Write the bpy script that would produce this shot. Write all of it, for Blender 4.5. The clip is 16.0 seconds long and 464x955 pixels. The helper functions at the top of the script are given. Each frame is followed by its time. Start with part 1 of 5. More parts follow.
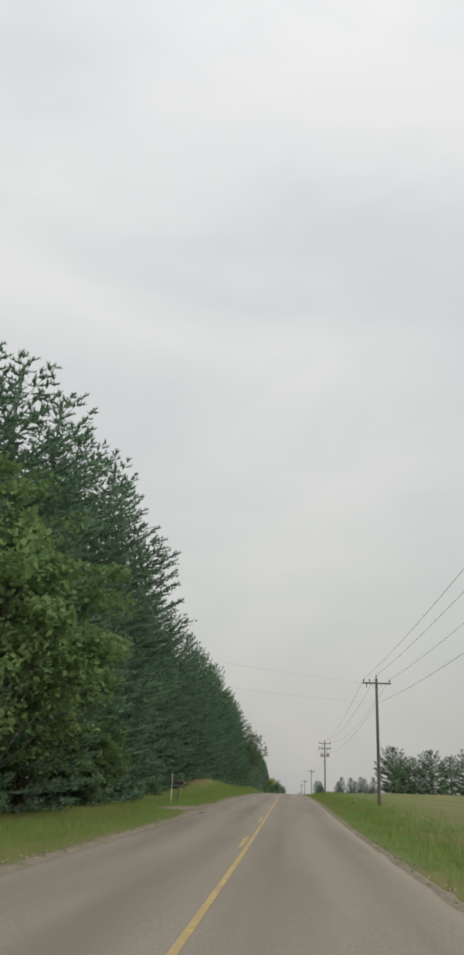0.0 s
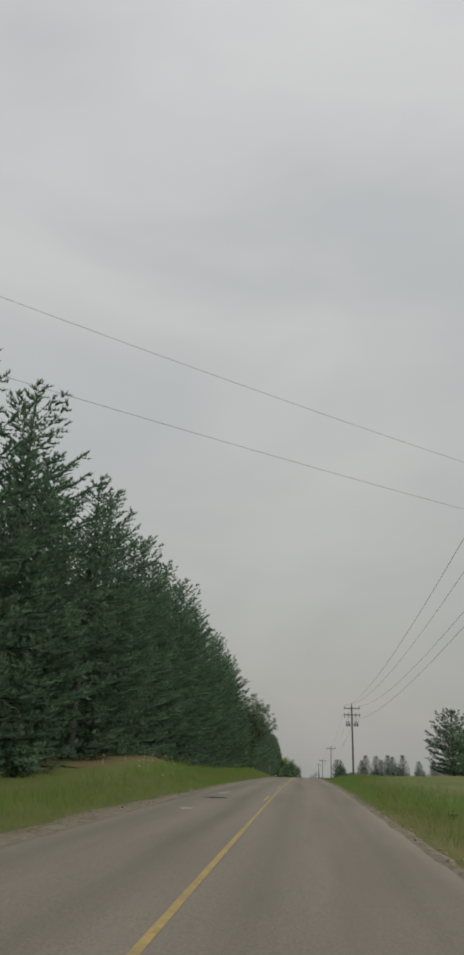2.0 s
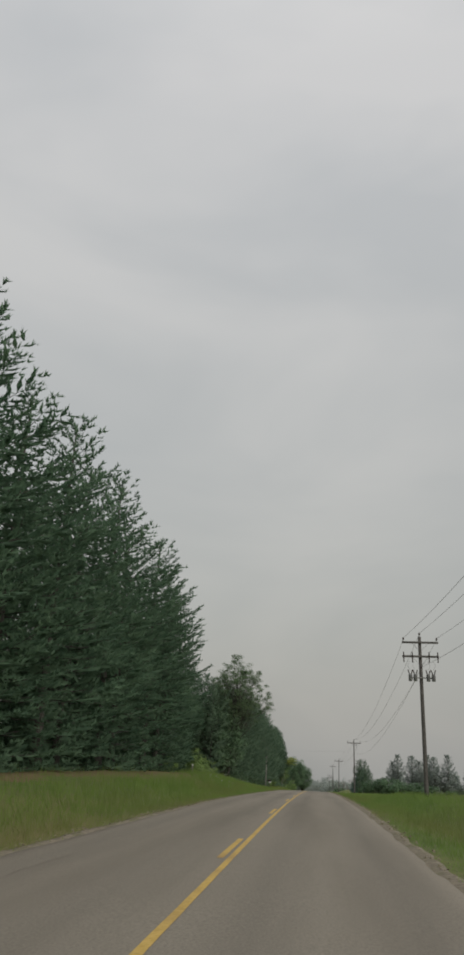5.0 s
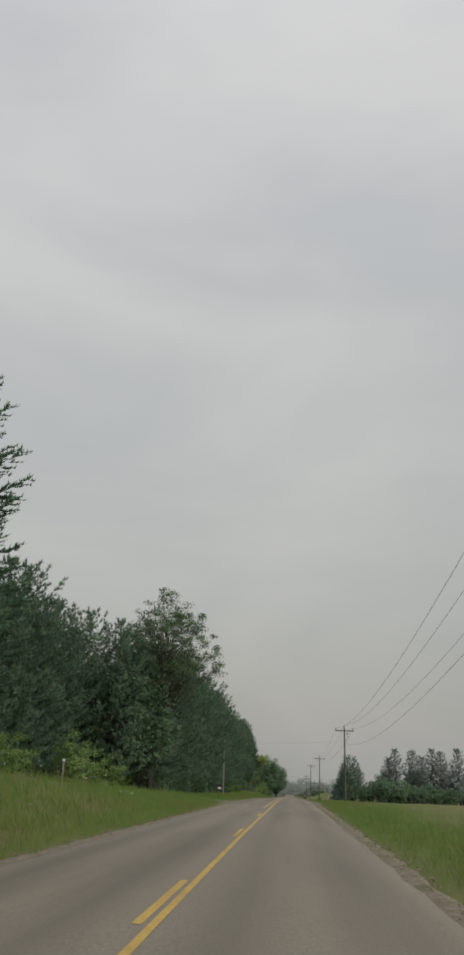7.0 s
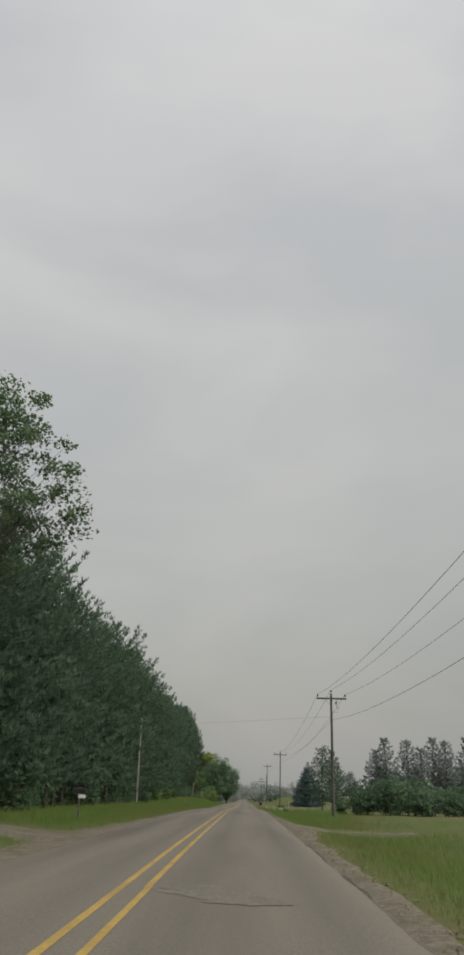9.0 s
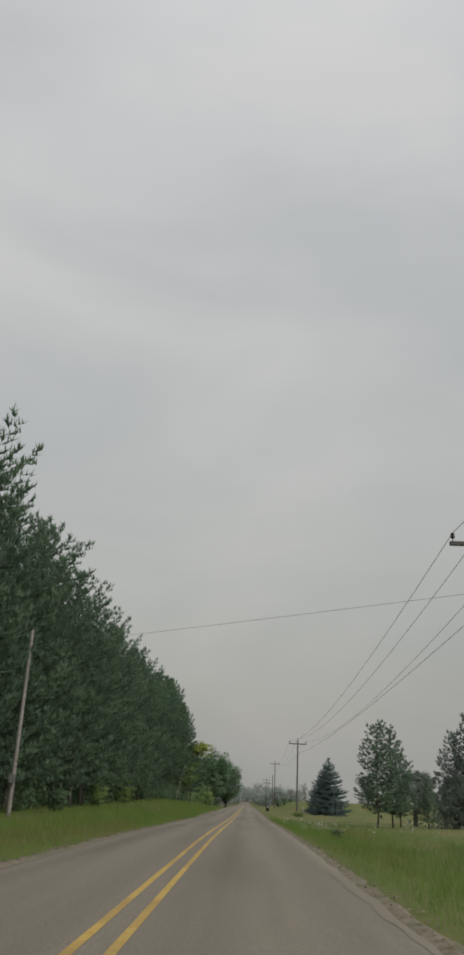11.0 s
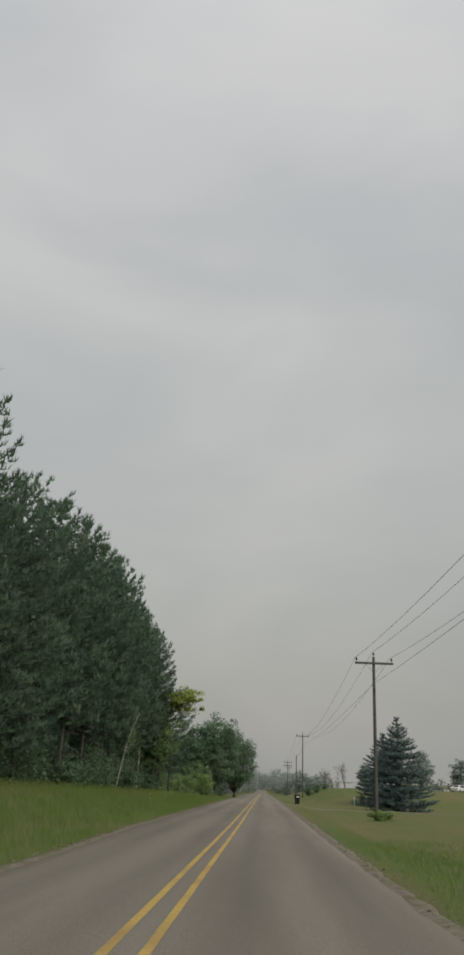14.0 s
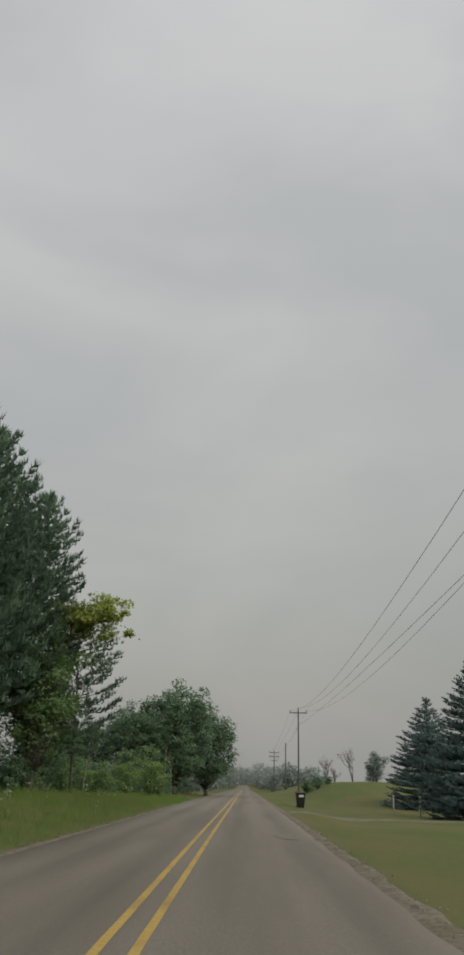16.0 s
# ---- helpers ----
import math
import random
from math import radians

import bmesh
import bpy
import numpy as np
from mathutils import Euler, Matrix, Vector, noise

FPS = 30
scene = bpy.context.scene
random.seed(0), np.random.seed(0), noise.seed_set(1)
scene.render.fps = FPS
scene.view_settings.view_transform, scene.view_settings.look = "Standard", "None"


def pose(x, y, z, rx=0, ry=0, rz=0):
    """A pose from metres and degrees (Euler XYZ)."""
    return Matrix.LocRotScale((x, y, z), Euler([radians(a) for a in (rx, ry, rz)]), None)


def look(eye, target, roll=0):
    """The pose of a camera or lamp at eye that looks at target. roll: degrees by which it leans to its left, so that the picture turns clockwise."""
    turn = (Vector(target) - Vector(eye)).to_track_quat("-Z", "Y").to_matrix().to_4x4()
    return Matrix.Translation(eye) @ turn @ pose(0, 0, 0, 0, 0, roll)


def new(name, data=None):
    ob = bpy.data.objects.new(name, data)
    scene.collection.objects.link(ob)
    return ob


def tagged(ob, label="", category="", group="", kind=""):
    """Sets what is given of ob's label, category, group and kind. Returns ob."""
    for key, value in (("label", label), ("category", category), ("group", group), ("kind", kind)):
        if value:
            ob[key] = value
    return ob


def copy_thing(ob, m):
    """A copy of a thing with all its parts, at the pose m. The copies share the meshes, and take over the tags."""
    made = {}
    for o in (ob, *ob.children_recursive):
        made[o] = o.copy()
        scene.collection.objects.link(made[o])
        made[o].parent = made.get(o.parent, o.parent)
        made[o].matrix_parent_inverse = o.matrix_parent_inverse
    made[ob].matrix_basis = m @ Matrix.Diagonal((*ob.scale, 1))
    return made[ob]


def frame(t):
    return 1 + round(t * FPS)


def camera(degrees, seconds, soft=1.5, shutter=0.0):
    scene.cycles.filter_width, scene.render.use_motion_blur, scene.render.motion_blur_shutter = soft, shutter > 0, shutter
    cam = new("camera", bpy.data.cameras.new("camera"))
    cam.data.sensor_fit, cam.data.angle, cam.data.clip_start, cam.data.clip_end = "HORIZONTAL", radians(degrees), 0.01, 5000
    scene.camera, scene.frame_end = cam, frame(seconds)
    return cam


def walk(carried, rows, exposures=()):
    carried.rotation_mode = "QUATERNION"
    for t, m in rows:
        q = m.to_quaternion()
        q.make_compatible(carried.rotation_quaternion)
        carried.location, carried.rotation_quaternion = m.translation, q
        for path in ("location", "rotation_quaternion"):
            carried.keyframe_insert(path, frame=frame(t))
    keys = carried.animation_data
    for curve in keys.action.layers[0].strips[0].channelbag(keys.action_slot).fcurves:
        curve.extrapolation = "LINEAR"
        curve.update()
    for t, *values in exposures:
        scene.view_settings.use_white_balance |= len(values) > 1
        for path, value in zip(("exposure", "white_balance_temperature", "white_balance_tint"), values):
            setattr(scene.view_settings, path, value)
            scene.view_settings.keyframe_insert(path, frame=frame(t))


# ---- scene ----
cam = camera(33.1, 16.0, soft=3.3, shutter=0.04)
PATH = [
    (0, (0.887, 0.000, 1.265), (0.111, 9.233, 5.026), 2.60),
    (0.5, (0.944, 11.707, 1.380), (0.186, 20.979, 5.049), 1.80),
    (1, (1.001, 23.359, 1.521), (0.207, 32.664, 5.096), 1.56),
    (1.5, (1.058, 34.955, 1.704), (0.223, 44.260, 5.271), 1.53),
    (2, (1.115, 46.496, 1.931), (0.194, 55.797, 5.486), 1.95),
    (2.5, (1.173, 57.981, 2.160), (0.167, 67.281, 5.695), 2.50),
    (3, (1.230, 69.411, 2.356), (0.165, 78.712, 5.872), 2.58),
    (3.5, (1.229, 80.785, 2.527), (0.158, 90.082, 6.052), 2.60),
    (4, (1.228, 92.104, 2.670), (0.151, 101.396, 6.204), 2.62),
    (4.5, (1.227, 103.367, 2.779), (0.144, 112.655, 6.322), 2.64),
    (5, (1.227, 114.574, 2.867), (0.138, 123.858, 6.420), 2.65),
    (5.5, (1.226, 125.727, 2.950), (0.131, 135.006, 6.512), 2.67),
    (6, (1.225, 136.823, 3.026), (0.142, 146.096, 6.609), 2.65),
    (6.5, (1.234, 147.864, 3.068), (0.460, 157.167, 6.654), 2.01),
    (7, (1.244, 158.850, 3.052), (0.460, 168.154, 6.634), 2.02),
    (7.5, (1.253, 169.780, 2.997), (0.875, 179.105, 6.589), 1.68),
    (8, (1.262, 180.655, 2.924), (0.957, 189.971, 6.546), 1.20),
    (8.5, (1.271, 191.474, 2.835), (0.962, 200.788, 6.461), 1.68),
    (9, (1.280, 202.238, 2.737), (1.049, 211.549, 6.378), 1.43),
    (9.5, (1.228, 212.946, 2.635), (0.975, 222.254, 6.281), 1.69),
    (10, (1.176, 223.599, 2.519), (0.902, 232.904, 6.171), 1.94),
    (10.5, (1.124, 234.196, 2.387), (0.828, 243.498, 6.044), 2.19),
    (11, (1.072, 244.737, 2.247), (0.755, 254.037, 5.909), 2.45),
    (11.5, (1.020, 255.224, 2.108), (0.681, 264.521, 5.775), 2.70),
    (12, (0.968, 265.654, 1.951), (0.669, 274.964, 5.590), 2.47),
    (12.5, (0.961, 276.029, 1.760), (0.614, 285.364, 5.329), 2.41),
    (13, (0.954, 286.349, 1.539), (0.553, 295.698, 5.064), 2.30),
    (13.5, (0.947, 296.613, 1.305), (0.521, 305.968, 4.813), 1.97),
    (14, (0.940, 306.822, 1.072), (0.468, 316.165, 4.604), 2.03),
    (14.5, (0.933, 316.975, 0.840), (0.496, 326.317, 4.381), 1.93),
    (15, (0.926, 327.072, 0.635), (0.514, 336.410, 4.191), 1.54),
    (15.5, (0.919, 337.115, 0.472), (0.548, 346.463, 4.003), 1.32),
    (16, (0.913, 347.101, 0.340), (0.678, 356.468, 3.836), 1.44),
]
walk(cam, [(t, look(eye, target, roll)) for t, eye, target, roll in PATH],
     [(0, 0.2), (0.25, -0.06), (0.5, -0.3), (1, -0.24), (5.5, -0.24), (7.5, -0.19), (9, -0.22), (11.5, -0.26), (15, -0.26), (16, -0.34)])

# ---- sky and light: a hazy, evenly overcast day ----
SUN = (0.5, -0.62, 0.6)
world = bpy.data.worlds.new("overcast_sky")
scene.world = world
world.use_nodes = True
wn, wl = world.node_tree.nodes, world.node_tree.links
wn.clear()


def wnode(kind, **values):
    n = wn.new(kind)
    for k, v in values.items():
        n.inputs[k].default_value = v
    return n


w_out, w_bg = wn.new("ShaderNodeOutputWorld"), wnode("ShaderNodeBackground", Strength=1.0)
w_sky = wn.new("ShaderNodeTexSky")
w_sky.sky_type, w_sky.sun_disc = "NISHITA", False
w_sky.sun_elevation, w_sky.sun_rotation = radians(37), radians(141)
w_sky.dust_density, w_sky.air_density = 6.0, 2.0
w_coord, w_split = wn.new("ShaderNodeTexCoord"), wn.new("ShaderNodeSeparateXYZ")
w_map = wnode("ShaderNodeMapping", Scale=(1.0, 1.0, 2.3), Location=(0.35, 0.1, 0.25))
w_noise = wnode("ShaderNodeTexNoise", Scale=1.9, Detail=4.0, Roughness=0.5, Distortion=0.4)
w_ramp = wn.new("ShaderNodeValToRGB")
w_ramp.color_ramp.elements[0].position, w_ramp.color_ramp.elements[0].color = 0.36, (0.885, 0.9, 0.905, 1)
w_ramp.color_ramp.elements[1].position, w_ramp.color_ramp.elements[1].color = 0.64, (1.06, 1.05, 1.035, 1)
w_height = wn.new("ShaderNodeValToRGB")
for n, (place, tone) in enumerate(((0.0, (0.384, 0.385, 0.371)), (0.12, (0.44, 0.44, 0.428)), (0.45, (0.558, 0.556, 0.545)),
                                   (0.75, (0.653, 0.65, 0.65)), (1.0, (0.89, 0.89, 0.89)))):
    e = w_height.color_ramp.elements[n] if n < 2 else w_height.color_ramp.elements.new(place)
    e.position, e.color = place, (*tone, 1)
w_mul = wn.new("ShaderNodeMix")
w_mul.data_type, w_mul.blend_type = "RGBA", "MULTIPLY"
w_mul.inputs["Factor"].default_value = 1.0
w_add = wn.new("ShaderNodeMix")
w_add.data_type, w_add.blend_type = "RGBA", "ADD"
w_add.inputs["Factor"].default_value = 0.02
wl.new(w_coord.outputs["Generated"], w_split.inputs[0])
wl.new(w_coord.outputs["Generated"], w_map.inputs["Vector"])
wl.new(w_map.outputs[0], w_noise.inputs["Vector"])
wl.new(w_noise.outputs["Fac"], w_ramp.inputs[0])
wl.new(w_split.outputs["Z"], w_height.inputs[0])
wl.new(w_height.outputs[0], w_mul.inputs["A"])
wl.new(w_ramp.outputs[0], w_mul.inputs["B"])
wl.new(w_mul.outputs["Result"], w_add.inputs["A"])
wl.new(w_sky.outputs[0], w_add.inputs["B"])
wl.new(w_add.outputs["Result"], w_bg.inputs["Color"])
wl.new(w_bg.outputs[0], w_out.inputs[0])

sun = new("sun", bpy.data.lights.new("sun", "SUN"))
sun.data.energy, sun.data.angle, sun.data.color = 1.4, radians(40), (1.0, 0.97, 0.92)
sun.matrix_world = look((0, 0, 60), (-SUN[0] * 50, -SUN[1] * 50, 60 - SUN[2] * 50))


# ---- materials ----
def material(name, dark, light, scale=6.0, rough=0.8, bump=0.3, fine=60.0, big=0.4, stain=None, metal=0.0, vary=0.0, leaf=0.0, spec=0.3, stretch=None):
    """A rough procedural surface: two tones mixed by grain and by large stains, with a fine relief."""
    m = bpy.data.materials.new(name)
    m.use_nodes = True
    nodes, links = m.node_tree.nodes, m.node_tree.links
    bsdf, out = nodes["Principled BSDF"], nodes["Material Output"]
    bsdf.inputs["Metallic"].default_value = metal
    bsdf.inputs["Specular IOR Level"].default_value = spec
    coord = nodes.new("ShaderNodeTexCoord")
    grain, wide = nodes.new("ShaderNodeTexNoise"), nodes.new("ShaderNodeTexNoise")
    grain.inputs["Scale"].default_value, grain.inputs["Detail"].default_value = scale, 5.0
    wide.inputs["Scale"].default_value, wide.inputs["Detail"].default_value = big, 4.0
    for n in (grain, wide):
        links.new(coord.outputs["Object"], n.inputs["Vector"])
    if stretch:
        drawn = nodes.new("ShaderNodeMapping")
        drawn.inputs["Scale"].default_value = stretch
        links.new(coord.outputs["Object"], drawn.inputs["Vector"])
        links.new(drawn.outputs[0], wide.inputs["Vector"])
    tone = nodes.new("ShaderNodeMix")
    tone.data_type = "RGBA"
    tone.inputs["A"].default_value, tone.inputs["B"].default_value = (*dark, 1), (*light, 1)
    spread = nodes.new("ShaderNodeMapRange")
    spread.inputs["From Min"].default_value, spread.inputs["From Max"].default_value = 0.32, 0.68
    links.new(grain.outputs["Fac"], spread.inputs["Value"])
    links.new(spread.outputs[0], tone.inputs["Factor"])
    colour = tone.outputs["Result"]
    stained = nodes.new("ShaderNodeMix")
    stained.data_type = "RGBA"
    stained.inputs["B"].default_value = (*(stain or [0.6 * v for v in dark]), 1)
    where = nodes.new("ShaderNodeMapRange")
    where.inputs["From Min"].default_value, where.inputs["From Max"].default_value = 0.45, 0.75
    where.inputs["To Max"].default_value = 0.75
    links.new(wide.outputs["Fac"], where.inputs["Value"])
    links.new(where.outputs[0], stained.inputs["Factor"])
    links.new(colour, stained.inputs["A"])
    colour = stained.outputs["Result"]
    if vary:
        info, hue = nodes.new("ShaderNodeObjectInfo"), nodes.new("ShaderNodeHueSaturation")
        geo, both = nodes.new("ShaderNodeNewGeometry"), nodes.new("ShaderNodeMath")
        amount = nodes.new("ShaderNodeMapRange")
        amount.inputs["To Min"].default_value, amount.inputs["To Max"].default_value = 1 - vary, 1 + vary
        both.operation = "ADD"
        half = nodes.new("ShaderNodeMath")
        half.operation, half.inputs[1].default_value = "MULTIPLY", 0.5
        links.new(info.outputs["Random"], both.inputs[0])
        links.new(geo.outputs["Random Per Island"], both.inputs[1])
        links.new(both.outputs[0], half.inputs[0])
        links.new(half.outputs[0], amount.inputs["Value"])
        links.new(amount.outputs[0], hue.inputs["Value"])
        links.new(colour, hue.inputs["Color"])
        colour = hue.outputs["Color"]
    links.new(colour, bsdf.inputs["Base Color"])
    shine = nodes.new("ShaderNodeMapRange")
    shine.inputs["To Min"].default_value, shine.inputs["To Max"].default_value = max(0.05, rough - 0.12), min(1.0, rough + 0.12)
    links.new(grain.outputs["Fac"], shine.inputs["Value"])
    links.new(shine.outputs[0], bsdf.inputs["Roughness"])
    if bump:
        relief, knob = nodes.new("ShaderNodeTexNoise"), nodes.new("ShaderNodeBump")
        relief.inputs["Scale"].default_value, relief.inputs["Detail"].default_value = fine, 3.0
        knob.inputs["Strength"].default_value, knob.inputs["Distance"].default_value = bump, 0.02
        links.new(coord.outputs["Object"], relief.inputs["Vector"])
        links.new(relief.outputs["Fac"], knob.inputs["Height"])
        links.new(knob.outputs[0], bsdf.inputs["Normal"])
    if leaf:
        thin, both = nodes.new("ShaderNodeBsdfTranslucent"), nodes.new("ShaderNodeMixShader")
        both.inputs[0].default_value = leaf
        links.new(colour, thin.inputs["Color"])
        links.new(bsdf.outputs[0], both.inputs[1])
        links.new(thin.outputs[0], both.inputs[2])
        links.new(both.outputs[0], out.inputs["Surface"])
    return m


def asphalt():
    """Old pale chip-seal: fine aggregate, darker oily wheel tracks, wandering tar stains."""
    m = material("worn_asphalt", (0.199, 0.178, 0.146), (0.29, 0.262, 0.216), scale=40, rough=0.9, bump=0.5, fine=90, big=0.9, stain=(0.178, 0.158, 0.128), spec=0.2, stretch=(1.0, 0.07, 1.0))
    nodes, links = m.node_tree.nodes, m.node_tree.links
    bsdf = nodes["Principled BSDF"]
    colour = bsdf.inputs["Base Color"].links[0].from_socket
    coord, split = nodes.new("ShaderNodeTexCoord"), nodes.new("ShaderNodeSeparateXYZ")
    links.new(coord.outputs["Object"], split.inputs[0])
    streak = nodes.new("ShaderNodeTexNoise")
    place = nodes.new("ShaderNodeMapping")
    place.inputs["Scale"].default_value = (1.6, 0.035, 0.1)
    streak.inputs["Scale"].default_value, streak.inputs["Detail"].default_value = 1.0, 6.0
    links.new(coord.outputs["Object"], place.inputs["Vector"])
    links.new(place.outputs[0], streak.inputs["Vector"])
    # wheel tracks lie 0.75 m either side of each lane's middle
    lane, off, track = nodes.new("ShaderNodeMath"), nodes.new("ShaderNodeMath"), nodes.new("ShaderNodeMath")
    lane.operation, lane.inputs[1].default_value = "ADD", 0.1
    links.new(split.outputs["X"], lane.inputs[0])
    off.operation = "ABSOLUTE"
    links.new(lane.outputs[0], off.inputs[0])
    track.operation, track.inputs[1].default_value = "PINGPONG", 0.78
    links.new(off.outputs[0], track.inputs[0])
    near = nodes.new("ShaderNodeMapRange")
    near.inputs["From Min"].default_value, near.inputs["From Max"].default_value = 0.15, 0.75
    links.new(track.outputs[0], near.inputs["Value"])
    mixed = nodes.new("ShaderNodeMath")
    mixed.operation = "MULTIPLY"
    links.new(near.outputs[0], mixed.inputs[0])
    links.new(streak.outputs["Fac"], mixed.inputs[1])
    oily = nodes.new("ShaderNodeMix")
    oily.data_type, oily.blend_type = "RGBA", "MULTIPLY"
    oily.inputs["B"].default_value = (0.72, 0.722, 0.73, 1)
    links.new(mixed.outputs[0], oily.inputs["Factor"])
    links.new(colour, oily.inputs["A"])
    links.new(oily.outputs["Result"], bsdf.inputs["Base Color"])
    return m


ASPHALT = asphalt()
GRAVEL = material("sandy_gravel", (0.15, 0.128, 0.094), (0.27, 0.235, 0.178), scale=9, rough=0.95, bump=1.0, fine=32, big=1.3, stain=(0.105, 0.112, 0.045))


def turf():
    """Rough sward with wide dry brown and lush green patches."""
    m = material("rough_turf", (0.085, 0.115, 0.028), (0.128, 0.155, 0.042), scale=3.5, rough=0.95, bump=0.9, fine=25, big=0.35, stain=(0.18, 0.142, 0.06), stretch=(1.0, 0.14, 1.0))
    nodes, links = m.node_tree.nodes, m.node_tree.links
    bsdf = nodes["Principled BSDF"]
    colour = bsdf.inputs["Base Color"].links[0].from_socket
    coord = nodes.new("ShaderNodeTexCoord")
    for tint, scale, stretch, low, high, most in (((0.18, 0.15, 0.064), 0.1, (1.0, 0.55, 1.0), 0.44, 0.68, 0.6), ((0.075, 0.125, 0.027), 0.31, (1.0, 0.3, 1.0), 0.52, 0.66, 0.5)):
        lay, patch, amount, mix = nodes.new("ShaderNodeMapping"), nodes.new("ShaderNodeTexNoise"), nodes.new("ShaderNodeMapRange"), nodes.new("ShaderNodeMix")
        lay.inputs["Scale"].default_value, lay.inputs["Location"].default_value = stretch, (scale * 40, 3.0, 0.0)
        patch.inputs["Scale"].default_value, patch.inputs["Detail"].default_value = scale, 9.0
        amount.inputs["From Min"].default_value, amount.inputs["From Max"].default_value, amount.inputs["To Max"].default_value = low, high, most
        mix.data_type = "RGBA"
        mix.inputs["B"].default_value = (*tint, 1)
        links.new(coord.outputs["Object"], lay.inputs["Vector"])
        links.new(lay.outputs[0], patch.inputs["Vector"])
        links.new(patch.outputs["Fac"], amount.inputs["Value"])
        links.new(amount.outputs[0], mix.inputs["Factor"])
        links.new(colour, mix.inputs["A"])
        colour = mix.outputs["Result"]
    links.new(colour, bsdf.inputs["Base Color"])
    return m


TURF = turf()
LAWN = material("grass_blades", (0.104, 0.184, 0.03), (0.158, 0.246, 0.047), scale=0.8, rough=0.75, bump=0, big=0.35, stain=(0.175, 0.16, 0.055), vary=0.1, leaf=0.12, stretch=(1.0, 0.14, 1.0))
LITTER = material("pine_needle_litter", (0.125, 0.092, 0.045), (0.175, 0.135, 0.064), scale=5, rough=0.95, bump=0.8, fine=30, big=0.5, stain=(0.11, 0.115, 0.04))
YELLOW = material("worn_yellow_paint", (0.45, 0.3, 0.07), (0.6, 0.42, 0.13), scale=18, rough=0.8, bump=0.3, big=0.6, stain=(0.3, 0.2, 0.09))
FADED = material("faded_yellow_paint", (0.33, 0.25, 0.11), (0.47, 0.35, 0.14), scale=14, rough=0.85, bump=0.3, big=1.4, stain=(0.25, 0.21, 0.15))
WORN = material("worn_seal", (0.165, 0.148, 0.122), (0.262, 0.237, 0.196), scale=16, rough=0.9, bump=0.4)
SEAM = material("faint_road_seam", (0.16, 0.144, 0.12), (0.215, 0.194, 0.162), scale=25, rough=0.9, bump=0.3)
TAR_SHADOW = material("tar_and_shadow", (0.022, 0.021, 0.02), (0.05, 0.047, 0.043), scale=20, rough=0.8, bump=0.4)
PALE_PATCH = material("pale_cold_patch", (0.27, 0.25, 0.22), (0.37, 0.35, 0.315), scale=16, rough=0.9, bump=0.4, stain=(0.27, 0.25, 0.22))
PINE = material("pine_needles", (0.106, 0.185, 0.117), (0.161, 0.254, 0.156), scale=0.7, rough=0.6, bump=0, big=0.25, stain=(0.085, 0.142, 0.09), vary=0.1, leaf=0.45, spec=0.08)
RED_PINE = material("red_pine_needles", (0.122, 0.196, 0.129), (0.184, 0.271, 0.175), scale=0.7, rough=0.6, bump=0, big=0.25, stain=(0.088, 0.14, 0.095), vary=0.1, leaf=0.45, spec=0.08)
MAPLE = material("maple_leaves", (0.125, 0.2, 0.1), (0.185, 0.262, 0.14), scale=0.6, rough=0.55, bump=0, big=0.3, vary=0.1, leaf=0.45, spec=0.08)
LIGHT_LEAF = material("young_leaves", (0.15, 0.25, 0.095), (0.225, 0.33, 0.14), scale=0.6, rough=0.6, bump=0, big=0.3, stain=(0.125, 0.21, 0.072), vary=0.1, leaf=0.45, spec=0.08)
FRESH_LEAF = material("fresh_bush_leaves", (0.205, 0.32, 0.108), (0.31, 0.42, 0.155), scale=0.6, rough=0.55, bump=0, big=0.3, vary=0.1, leaf=0.45, spec=0.08)
YELLOW_LEAF = material("yellowing_leaves", (0.3, 0.38, 0.09), (0.45, 0.49, 0.15), scale=0.8, rough=0.55, bump=0, big=0.4, stain=(0.22, 0.3, 0.07), vary=0.1, leaf=0.45, spec=0.08)
DARK_LEAF = material("oak_leaves", (0.132, 0.22, 0.127), (0.189, 0.284, 0.164), scale=0.6, rough=0.75, bump=0, big=0.3, vary=0.1, leaf=0.45, spec=0.08)
# Next three: leaf colours greyed and lightened in steps to paint distance haze
HAZED_LEAF = material("haze_tinted_leaves", (0.217, 0.263, 0.218), (0.285, 0.33, 0.28), scale=0.6, rough=0.7, bump=0, big=0.3, vary=0.1, leaf=0.5, spec=0.08)
HAZED_PALE_LEAF = material("haze_paled_leaves", (0.27, 0.318, 0.29), (0.335, 0.385, 0.352), scale=0.4, rough=0.8, bump=0, big=0.2, vary=0.1, leaf=0.5, spec=0.08)
HAZED_FAR_LEAF = material("haze_whitened_leaves", (0.33, 0.372, 0.345), (0.385, 0.43, 0.4), scale=0.3, rough=0.9, bump=0, big=0.15, stain=(0.29, 0.33, 0.305), vary=0.05, leaf=0.5, spec=0.05)
SPRUCE = material("blue_spruce_needles", (0.17, 0.245, 0.235), (0.23, 0.315, 0.302), scale=0.9, rough=0.65, bump=0, big=0.4, vary=0.1, leaf=0.35, spec=0.08)
BARK = material("grey_brown_bark", (0.066, 0.062, 0.056), (0.14, 0.133, 0.12), scale=14, rough=0.95, bump=0.9, fine=30)
